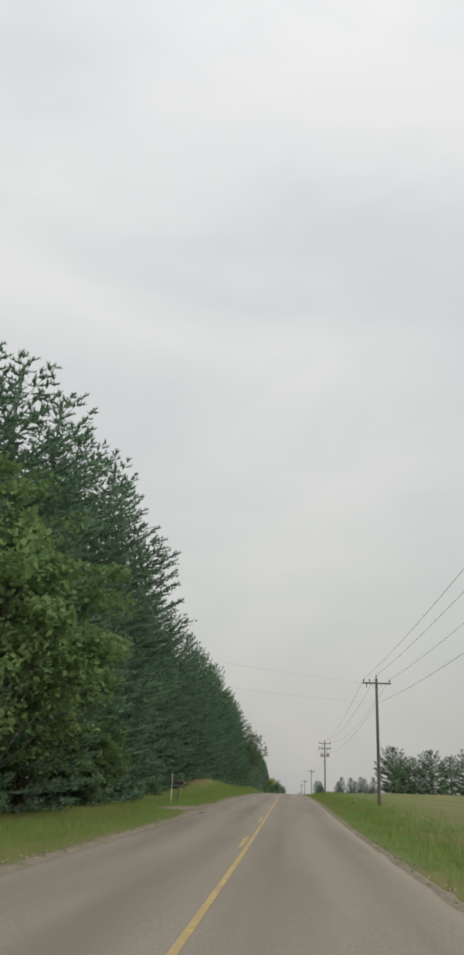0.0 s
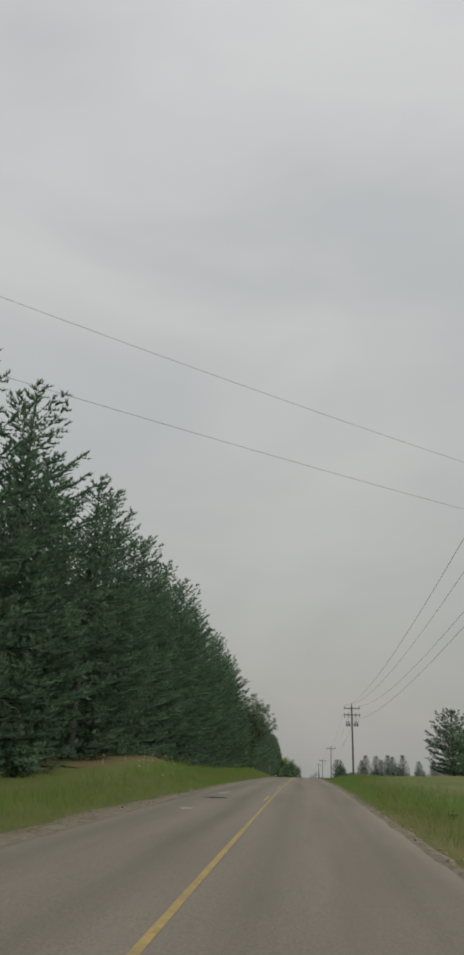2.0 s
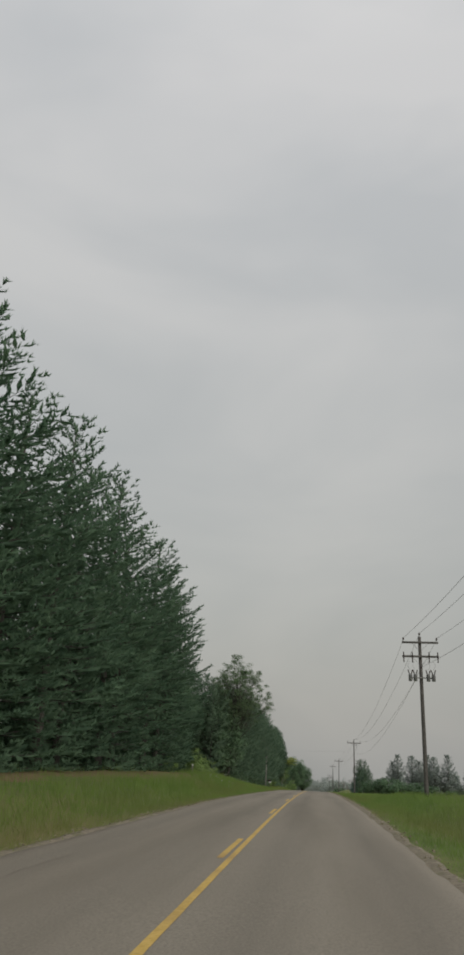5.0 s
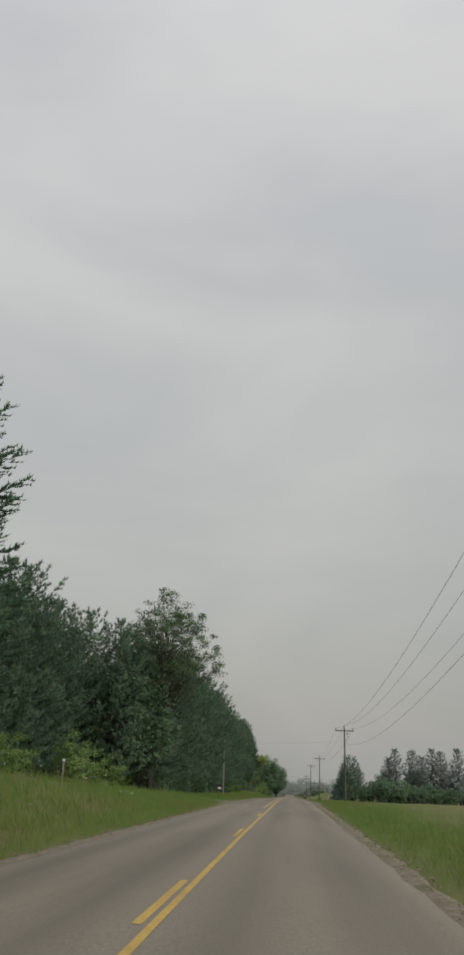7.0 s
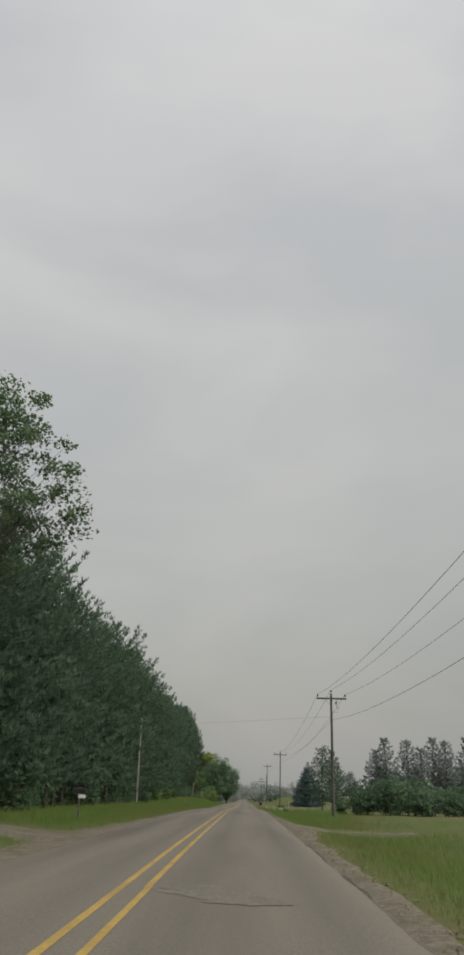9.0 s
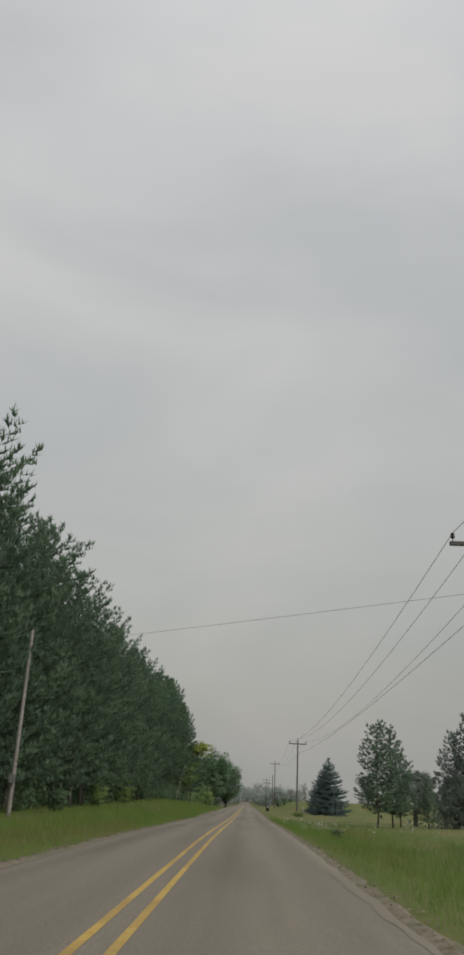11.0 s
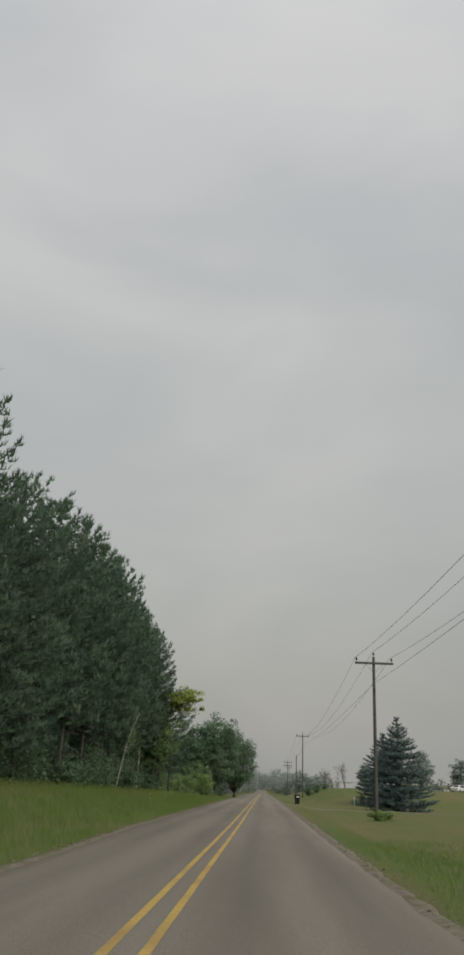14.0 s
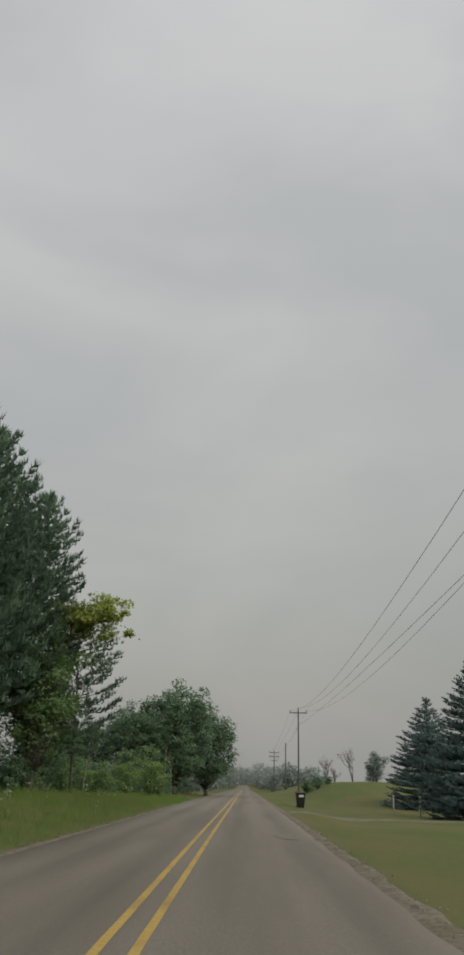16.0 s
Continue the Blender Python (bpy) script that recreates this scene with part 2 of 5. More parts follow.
BIRCH = material("birch_bark", (0.35, 0.33, 0.3), (0.6, 0.58, 0.54), scale=9, rough=0.8, bump=0.3, big=2.0, stain=(0.12, 0.11, 0.1))
POLE_WOOD = material("weathered_pole_wood", (0.075, 0.071, 0.066), (0.145, 0.139, 0.131), scale=12, rough=0.9, bump=0.6, fine=40, big=0.8)
GREY_WOOD = material("silvered_wood", (0.2, 0.19, 0.18), (0.34, 0.33, 0.31), scale=12, rough=0.9, bump=0.5, fine=40)
PORCELAIN = material("brown_glazed_porcelain", (0.04, 0.03, 0.025), (0.07, 0.05, 0.04), scale=8, rough=0.25, bump=0)
STEEL = material("galvanised_steel", (0.22, 0.22, 0.22), (0.36, 0.36, 0.36), scale=20, rough=0.5, bump=0.1, metal=0.7)
CAN_GREY = material("grey_transformer_paint", (0.16, 0.165, 0.17), (0.22, 0.225, 0.23), scale=5, rough=0.5, bump=0.1)
CABLE = material("dull_aluminium_cable", (0.2, 0.2, 0.2), (0.3, 0.3, 0.3), scale=30, rough=0.6, bump=0)
BLACK_PLASTIC = material("black_plastic", (0.012, 0.013, 0.013), (0.025, 0.026, 0.026), scale=12, rough=0.5, bump=0.15)
DARK_METAL = material("black_painted_metal", (0.015, 0.016, 0.016), (0.03, 0.03, 0.03), scale=10, rough=0.45, bump=0.1)
WHITE_PAINT = material("white_paint", (0.62, 0.62, 0.6), (0.78, 0.78, 0.76), scale=7, rough=0.6, bump=0.15, stain=(0.5, 0.49, 0.45))
RED_PAINT = material("faded_red_paint", (0.25, 0.04, 0.03), (0.34, 0.07, 0.05), scale=9, rough=0.6, bump=0.1)
RUBBER = material("black_rubber", (0.015, 0.015, 0.015), (0.03, 0.03, 0.03), scale=20, rough=0.85, bump=0.2)
CAR_WHITE = material("white_car_paint", (0.68, 0.69, 0.7), (0.74, 0.75, 0.76), scale=2, rough=0.3, bump=0, spec=0.5)
CAR_GLASS = material("dark_car_glass", (0.015, 0.017, 0.02), (0.025, 0.028, 0.03), scale=2, rough=0.12, bump=0, spec=0.6)
PETALS = material("white_petals", (0.55, 0.56, 0.5), (0.75, 0.75, 0.7), scale=4, rough=0.8, bump=0, vary=0.2)


# ---- the lie of the land ----
KNOTS_Y = [-400, -40, 0, 30, 60, 90, 120, 150, 180, 220, 270, 330, 400, 450, 500, 560, 700, 900, 3000]
KNOTS_Z = [-2.5, -0.25, 0.0, 0.33, 0.97, 1.42, 1.66, 1.86, 1.69, 1.33, 0.66, -0.75, -1.95, -2.85, -3.8, -5.0, -7.6, -10.0, -16.0]
BANK_Y = [-60, 55, 72, 84, 96, 112, 140, 160, 188, 210, 238, 280, 300, 338, 366, 392, 415, 450, 900]
BANK_Z = [-0.1, -0.2, 0.1, 0.8, 1.4, 0.7, 0.75, 0.95, 1.35, 0.6, 0.2, 0.25, 0.55, 1.25, 1.0, 0.75, 0.35, 0.2, 0.2]


def road_z(y):
    return sum(k * np.interp(y + d, KNOTS_Y, KNOTS_Z) for d, k in ((-12, 0.25), (0, 0.5), (12, 0.25)))


def ease(v, a, b):
    v = np.clip((v - a) / (b - a), 0, 1)
    return v * v * (3 - 2 * v)


def ground_z(x, y):
    """The turf's height: level with the road, a bank on the wooded side, a shallow ditch, field, lawn and a mound on the other."""
    x, y = np.asarray(x, float), np.asarray(y, float)
    z = road_z(y) - 0.05
    z = z + ease(-x, 3.9, 8.6) * np.interp(y, BANK_Y, BANK_Z)
    z = z - 0.22 * ease(x, 3.6, 5.6) * (1 - ease(x, 6.5, 11)) * (1 - ease(y, 320, 370))
    z = z + 0.55 * ease(x, 4.2, 7.5) * ease(y, 118, 140) * (1 - ease(y, 172, 190))
    z = z - 0.35 * ease(x, 4, 7) * ease(y, 372, 400) * (1 - ease(y, 425, 445))
    z = z + 0.35 * ease(x, 10, 22) * ease(y, 90, 130) * (1 - ease(y, 200, 260))
    z = z + 2.15 * ease(x, 6.0, 14) * ease(y, 414, 450) * (1 - ease(y, 505, 640))
    z = z + 0.05 * np.sin(x * 1.3 + y * 0.21) * np.sin(y * 0.37) * ease(np.abs(x), 3.6, 6)
    return z - 0.16 * (1 - ease(np.abs(x), 2.6, 3.2))


def shoulder(side, y):
    """How far the sandy shoulder reaches past the asphalt."""
    if side > 0:
        w = np.interp(y, [-50, 50, 60, 120, 170, 200, 228, 236, 246, 256, 300, 320, 345, 380, 500], [0.1, 0.1, 0.1, 0.14, 0.24, 0.32, 0.45, 1.1, 0.5, 0.14, 0.12, 0.14, 0.28, 0.24, 0.15])
    else:
        w = np.interp(y, [-50, 30, 40, 47, 52, 66, 80, 90, 115, 185, 205, 215, 224, 230, 242, 260, 340, 360, 500], [0.3, 0.35, 0.7, 0.9, 0.6, 0.8, 0.5, 0.4, 0.14, 0.18, 0.2, 0.4, 1.4, 1.3, 0.7, 0.26, 0.26, 0.2, 0.25])
    return w * (1 + 0.2 * np.sin(y * 0.9 + side) * np.sin(y * 0.23)) + 0.05 * np.sin(y * 2.1) * np.sin(y * 0.61) + 0.035 * np.sin(y * 5.7 + 2) * np.sin(y * 1.37) + 0.025 * np.sin(y * 9.1)


# ---- mesh helpers ----
def tri_mesh(name, verts, tris, mat, smooth=False):
    verts, tris = np.asarray(verts, np.float32).reshape(-1, 3), np.asarray(tris, np.int32).reshape(-1, 3)
    me = bpy.data.meshes.new(name)
    me.vertices.add(len(verts))
    me.vertices.foreach_set("co", verts.ravel())
    me.loops.add(3 * len(tris))
    me.loops.foreach_set("vertex_index", tris.ravel())
    me.polygons.add(len(tris))
    me.polygons.foreach_set("loop_start", np.arange(0, 3 * len(tris), 3, dtype=np.int32))
    me.polygons.foreach_set("use_smooth", np.full(len(tris), smooth))
    me.update(calc_edges=True)
    me.validate()
    me.materials.append(mat)
    return me


class Soup:
    """Gathers triangles for one mesh."""

    def __init__(self):
        self.v, self.f, self.n = [], [], 0

    def add(self, verts, tris):
        self.v.append(np.asarray(verts, float).reshape(-1, 3))
        self.f.append(np.asarray(tris, int).reshape(-1, 3) + self.n)
        self.n += len(self.v[-1])

    def tube(self, points, radii, sides=6):
        points, radii = np.asarray(points, float), np.asarray(radii, float)
        ways = np.gradient(points, axis=0)
        ways /= np.linalg.norm(ways, axis=1, keepdims=True) + 1e-9
        aside = np.cross(ways, (0.31, 0.17, 0.93) if abs(ways[0][2]) < 0.8 else (1.0, 0.1, 0.0))
        aside /= np.linalg.norm(aside, axis=1, keepdims=True) + 1e-9
        other = np.cross(ways, aside)
        turn = np.linspace(0, 2 * np.pi, sides, endpoint=False)
        ring = points[:, None] + radii[:, None, None] * (np.cos(turn)[None, :, None] * aside[:, None] + np.sin(turn)[None, :, None] * other[:, None])
        k, s = np.meshgrid(np.arange(len(points) - 1), np.arange(sides), indexing="ij")
        a, b = k * sides + s, k * sides + (s + 1) % sides
        tris = np.concatenate([np.stack([a, b, b + sides], -1).reshape(-1, 3), np.stack([a, b + sides, a + sides], -1).reshape(-1, 3)])
        ends = [len(points) * sides, len(points) * sides + 1]
        i = np.arange(sides)
        last = (len(points) - 1) * sides
        caps = np.concatenate([np.stack([(i + 1) % sides, i, np.full(sides, ends[0])], -1), np.stack([last + i, last + (i + 1) % sides, np.full(sides, ends[1])], -1)])
        self.add(np.concatenate([ring.reshape(-1, 3), points[[0, -1]]]), np.concatenate([tris, caps]))

    def blades(self, at, way, length, width, rng, per=6, spread=0.5):
        """Narrow leaves or needle sprays, several from each point, fanning out round a direction."""
        at, way = np.repeat(at, per, 0), np.repeat(way, per, 0)
        d = way + spread * rng.normal(size=at.shape)
        d /= np.linalg.norm(d, axis=1, keepdims=True) + 1e-9
        s = np.cross(d, rng.normal(size=at.shape) * 0.5 + (0, 0, 1))
        s *= 0.5 * width / (np.linalg.norm(s, axis=1, keepdims=True) + 1e-9)
        size = length * rng.uniform(0.65, 1.25, (len(at), 1))
        v = np.stack([at - s, at + s, at + d * size], 1)
        self.add(v, np.arange(3 * len(at)))

    def sprays(self, at, way, length, width, rng, flat=0.35):
        """Flat kite-shaped sprays of needles that lie along their twigs, curved up at the tip."""
        s = np.cross(way, rng.normal(size=at.shape) * flat + (0, 0, 1))
        s /= np.linalg.norm(s, axis=1, keepdims=True) + 1e-9
        length = length * np.ones((len(at), 1))
        mid = at + way * length * 0.6
        v = np.stack([at, mid - s * width * 0.5, at + way * length + (0, 0, 0.12) * length, mid + s * width * 0.5], 1)
        i = 4 * np.arange(len(at))[:, None]
        self.add(v, np.concatenate([i + [0, 1, 2], i + [0, 2, 3]], 1))

    def leaves(self, at, size, rng):
        """Small pointed leaves of two triangles, turned at random but mostly flat."""
        n = len(at)
        d = rng.normal(size=(n, 3)) * (1, 1, 0.6)
        d /= np.linalg.norm(d, axis=1, keepdims=True)
        s = np.cross(d, rng.normal(size=(n, 3)) * 0.6 + (0, 0, 1))
        s /= np.linalg.norm(s, axis=1, keepdims=True) + 1e-9
        k = size * rng.uniform(0.6, 1.3, (n, 1))
        v = np.stack([at - d * k * 0.5, at + s * k * 0.36, at + d * k * 0.5 + (0, 0, -0.03), at - s * k * 0.36], 1)
        i = 4 * np.arange(n)[:, None]
        self.add(v, np.concatenate([i + [0, 1, 2], i + [0, 2, 3]], 1))

    def mesh(self, name, mat, smooth=False):
        return tri_mesh(name, np.concatenate(self.v), np.concatenate(self.f), mat, smooth)

    def foliage(self, name, mat, rise=0.45, soft=0.72, middle=None):
        """A crown whose leaves share the rounded shading of the whole mass: normals lean outward and up."""
        v, f = np.concatenate(self.v), np.concatenate(self.f)
        tri = v[f]
        flat = np.cross(tri[:, 1] - tri[:, 0], tri[:, 2] - tri[:, 0])
        flat /= np.linalg.norm(flat, axis=1, keepdims=True) + 1e-9
        if middle is None:
            out = v * (1, 1, 0)
            out /= np.linalg.norm(out, axis=1, keepdims=True) + 0.4
            out = out + (0, 0, rise)
        else:
            out = v - middle
            out /= np.linalg.norm(out, axis=1, keepdims=True) + 0.4
            out[:, 2] = np.maximum(out[:, 2], -0.1) + 0.35
        back = (flat * out[f[:, 0]]).sum(1) < 0
        f[back], flat[back] = f[back][:, ::-1], -flat[back]
        own = np.zeros_like(v)
        for k in range(3):
            own[f[:, k]] = flat
        n = soft * out + (1 - soft) * own
        n /= np.linalg.norm(n, axis=1, keepdims=True) + 1e-9
        me = tri_mesh(name, v, f, mat, True)
        me.normals_split_custom_set_from_vertices(n.tolist())
        return me


def part(name, data, parent, label="", at=None):
    """A mesh as a part of a thing; a bmesh comes with its material as a pair."""
    if isinstance(data, tuple):
        bm, mat = data
        data = bpy.data.meshes.new(name)
        bm.to_mesh(data)
        bm.free()
        data.materials.append(mat)
    ob = new(name, data)
    ob.parent = parent
    if at is not None:
        ob.matrix_local = at
    return tagged(ob, label) if label else ob


def empty_thing(name, label, category, m=None, group=""):
    ob = new(name)
    ob.empty_display_size = 0.3
    if m is not None:
        ob.matrix_basis = m
    return tagged(ob, label, category, group)


def block(size, at=(0, 0, 0), bevel=0.01, turn=None):
    bm = bmesh.new()
    bmesh.ops.create_cube(bm, size=1.0, matrix=Matrix.Translation(at) @ (turn or Matrix()) @ Matrix.Diagonal((*size, 1)))
    if bevel:
        bmesh.ops.bevel(bm, geom=bm.edges[:], offset=bevel, segments=2, affect="EDGES", clamp_overlap=True)
    return bm


def lathe(profile, sides=14, at=(0, 0, 0), turn=None):
    """A turned shape from pairs of radius and height."""
    bm = bmesh.new()
    m = Matrix.Translation(at) @ (turn or Matrix())
    rings = [[bm.verts.new(m @ Vector((r * math.cos(2 * math.pi * i / sides), r * math.sin(2 * math.pi * i / sides), z))) for i in range(sides)] for r, z in profile]
    for low, high in zip(rings, rings[1:]):
        for i in range(sides):
            bm.faces.new((low[i], low[(i + 1) % sides], high[(i + 1) % sides], high[i])).smooth = True
    bm.faces.new(rings[0][::-1])
    bm.faces.new(rings[-1])
    return bm


def grid_mesh(name, xs, ys, height, mat):
    x, y = np.meshgrid(np.asarray(xs, float), np.asarray(ys, float))
    v = np.stack([x, y, height(x, y)], -1).reshape(-1, 3)
    r, c = np.meshgrid(np.arange(len(ys) - 1), np.arange(len(xs) - 1), indexing="ij")
    a = (r * len(xs) + c).ravel()
    w = len(xs)
    return tri_mesh(name, v, np.concatenate([np.stack([a, a + 1, a + w + 1], -1), np.stack([a, a + w + 1, a + w], -1)]), mat, True)


# ---- ground, road, shoulders ----
GX = [-1500, -600, -250, -120, -70, -45, -32, -24, -19, -16, -14, -12.5, -11, -10, -9, -8, -7, -6, -5.2, -4.6, -4, -3.5, -3.1, -2.6, 2.6, 3.1,
      3.5, 4, 4.6, 5.2, 6, 6.8, 7.6, 8.6, 10, 11.5, 13, 15, 17.5, 20, 23, 27, 32, 38, 46, 60, 85, 130, 250, 600, 1500]
GY = [-400, -150, -80, *range(-48, 640, 3), 680, 760, 900, 1200, 1800, 3000]
tagged(new("ground", grid_mesh("ground", GX, GY, ground_z, TURF)), "rough green turf with dry straw-coloured patches", "ground", kind="structure")


def west_extra(y):
    """The asphalt reaches further west past the plantation."""
    return np.interp(y, [285, 300, 322, 338], [0.0, 0.12, 0.15, 0.66])


def edge_wear(side, y):
    return (west_extra(y) if side < 0 else 0) + 0.04 * np.sin(y * 1.7 + side) * np.sin(y * 0.41) + 0.018 * np.sin(y * 5.3 + side * 2)


def road_surface():
    ys = np.concatenate([np.arange(-60, 380, 0.6), np.arange(380, 640, 3), [700, 800, 1000, 1400]])
    across = np.array([-3.26, -3.12, -2.9, -1.6, -0.1, 1.4, 2.7, 2.95, 3.1])
    drop = np.array([-0.14, -0.012, 0, 0.02, 0.04, 0.02, 0, -0.012, -0.14])
    x = np.repeat(across[None], len(ys), 0)
    x[:, :2] -= edge_wear(-1, ys)[:, None]
    x[:, -2:] += edge_wear(1, ys)[:, None]
    y = np.repeat(ys[:, None], len(across), 1)
    z = road_z(y) + drop[None] - 0.02
    v = np.stack([x, y, z], -1).reshape(-1, 3)
    r, c = np.meshgrid(np.arange(len(ys) - 1), np.arange(len(across) - 1), indexing="ij")
    a, w = (r * len(across) + c).ravel(), len(across)
    return tri_mesh("road", v, np.concatenate([np.stack([a, a + 1, a + w + 1], -1), np.stack([a, a + w + 1, a + w], -1)]), ASPHALT, True)


tagged(new("road", road_surface()), "worn pale grey-brown asphalt country road", "road", kind="structure")


def road_top(x, y):
    return road_z(y) - 0.02 + np.interp(x, [-3.12, -2.9, -1.6, -0.1, 1.4, 2.7, 2.95], [-0.012, 0, 0.02, 0.04, 0.02, 0, -0.012])


def strip(name, rows, mat):
    """A thin ribbon from rows of left and right points."""
    rows = np.asarray(rows, float)
    n = rows.shape[1]
    r, c = np.meshgrid(np.arange(len(rows) - 1), np.arange(n - 1), indexing="ij")
    a = (r * n + c).ravel()
    return tri_mesh(name, rows.reshape(-1, 3), np.concatenate([np.stack([a, a + 1, a + n + 1], -1), np.stack([a, a + n + 1, a + n], -1)]), mat, True)


for side, title in ((-1, "road_shoulder_west"), (1, "road_shoulder_east")):
    rows = []
    for y in np.concatenate([np.arange(-60, 400, 0.5), np.arange(400, 640, 4)]):
        edge, w = (3.02 if side > 0 else 3.18 + float(west_extra(y))), max(0.1, float(shoulder(side, y)))
        row = [(side * (edge - 0.22), y, float(road_z(y)) - 0.12), (side * (edge + 0.01), y, float(road_z(y)) - 0.045)]
        for k in (0.4, 0.85, 1.0):
            x = side * (edge + 0.06 + w * k)
            row.append((x, y, float(ground_z(x, y)) + (0.018 if k < 0.95 else -0.04)))
        rows.append(row[::side] if side > 0 else row[::-1])
    tagged(new(title, strip(title, rows, GRAVEL)), "sandy gravel shoulder with a ragged edge beside asphalt", "shoulder", kind="structure")


def line_strip(y0, y1, x, width=0.1, mat=YELLOW):
    rows = []
    for y in np.arange(y0, y1 + 0.3, 0.7):
        j = 0.002 * math.sin(y * 3.3) + 0.01 * math.sin(y * 0.13)
        rows.append([(x - width / 2 + j, y, float(road_top(x, y)) + 0.005), (x + width / 2 + j, y, float(road_top(x, y)) + 0.005)])
    return strip("lane_line", rows, mat)


for title, y0, y1, x, width in (("centre_line_south", -40, 62, 0.0, 0.085), ("centre_line_middle", 62, 112, 0.0, 0.065), ("centre_line_north", 112, 214, 0.0, 0.09),
                                ("centre_line_east", 214, 620, -0.02, 0.1), ("centre_line_west", 208.4, 620, -0.37, 0.1)):
    tagged(new(title, line_strip(y0, y1, x, width, FADED if y1 < 113 else YELLOW)), "solid worn yellow centre line on asphalt", "road marking", kind="structure")
for y in (-19.5, -6.3, 18.5, 31.2, 73.2, 87.2, 100.6, 113.8, 127.1, 140.4, 153.6, 166.8, 180.0, 194.0):
    tagged(new("centre_dash", line_strip(y, y + 3.3, -0.155, 0.1, FADED if y < 112 else YELLOW)), "short yellow centre-line dash on asphalt", "road marking", "centre-line dashes", "structure")


def blot(cx, cy, rx, ry, seed, mat, lift=0.004):
    """An irregular flat patch that follows the road's surface."""
    rng = np.random.RandomState(seed)
    a = np.linspace(0, 2 * np.pi, 28, endpoint=False)
    r = 1 + 0.22 * np.sin(2 * a + rng.uniform(0, 6)) + 0.14 * np.sin(5 * a + rng.uniform(0, 6)) + 0.07 * rng.normal(size=28)
    x, y = cx + rx * r * np.cos(a), cy + ry * r * np.sin(a)
    x, y = np.append(x, cx), np.append(y, cy)
    v = np.stack([x, y, road_top(x, y) + lift], -1)
    i = np.arange(28)
    return tri_mesh("patch", v, np.stack([i, (i + 1) % 28, np.full(28, 28)], -1), mat)


for n, (cx, cy, rx, ry) in enumerate(((0.95, 213.6, 0.75, 0.55), (0.6, 214.3, 0.4, 0.4), (1.35, 212.9, 0.42, 0.3), (2.1, 372.0, 0.3, 1.1), (2.3, 373.3, 0.2, 0.7))):
    tagged(new("worn_road_patch", blot(cx, cy, rx, ry, 20 + n, WORN, 0.004 + 0.0015 * n)), "faint worn darker spot in the asphalt lane", "road patch", kind="structure")


def crack(x, y0, y1, seed, width=0.016):
    rng = np.random.RandomState(seed)
    rows, wob = [], 0.0
    for y in np.arange(y0, y1, 0.35):
        wob += rng.normal() * 0.028
        w = width * rng.uniform(0.3, 1.2)
        xx = x + wob
        rows.append([(xx - w / 2, y, float(road_top(xx, y)) + 0.004), (xx + w / 2, y, float(road_top(xx, y)) + 0.004)])
    return strip("crack", rows, SEAM)


# The black blot at y 74.9 paints a pothole's shadow
for n, (cx, cy, rx, ry, mat) in enumerate(((-2.04, 79.2, 0.2, 0.85, PALE_PATCH), (-1.88, 74.9, 0.36, 0.6, TAR_SHADOW), (-2.0, 80.9, 0.09, 0.35, PALE_PATCH),
                                           (-1.95, 68.3, 0.2, 0.45, PALE_PATCH), (-2.9, 37.2, 0.08, 0.9, TAR_SHADOW))):
    tagged(new("road_patch", blot(cx, cy, rx, ry, n, mat)), "dark patch of tar and painted pothole shadow on the asphalt" if mat is not PALE_PATCH else "pale cold-mix repair patch on the asphalt", "road patch", kind="structure")
# The line at x 2.3 is a tyre mark drawn like the cracks
for n, (x, y0, y1) in enumerate(((1.72, 337.4, 344.5), (1.73, 347.5, 352.0), (-2.95, 33.5, 38.5), (2.3, 146, 157), (-2.2, 120, 133))):
    tagged(new("road_crack", crack(x, y0, y1, n + 40)), "wandering dark tar-sealed crack and tyre mark in asphalt", "road crack", kind="structure")


for n, (x, y0, y1) in enumerate(((2.9, 176, 234), (2.9, 250, 262))):
    tagged(new("broken_edge", crack(x, y0, y1, n + 60, 0.03)), "dark crumbled edge of the asphalt beside the sandy shoulder", "road crack", kind="structure")


def smear(x0, y0, x1, y1, width, seed):
    """A wandering streak of tar from one point to another."""
    r = np.random.RandomState(seed)
    k = np.linspace(0, 1, 16)
    bend = np.cumsum(r.normal(size=16)) * 0.03
    x, y = x0 + (x1 - x0) * k, y0 + (y1 - y0) * k + bend
    w = width * r.uniform(0.35, 1.2, 16) * np.sin(np.pi * (0.06 + 0.88 * k))
    return strip("smear", [[(a, b + c, float(road_top(a, b)) + 0.004), (a, b - c, float(road_top(a, b)) + 0.004)] for a, b, c in zip(x, y, w)][::-1], TAR_SHADOW)


for n, streak in enumerate(((-2.55, 287.6, -2.15, 287.95, 0.1), (-2.35, 288.4, -1.95, 288.7, 0.12), (-2.35, 289.5, -1.95, 290.6, 0.12), (-2.45, 348.9, -2.1, 349.2, 0.12))):
    tagged(new("tar_smear", smear(*streak, n + 70)), "thin dark smear of tar on the asphalt", "road patch", kind="structure")


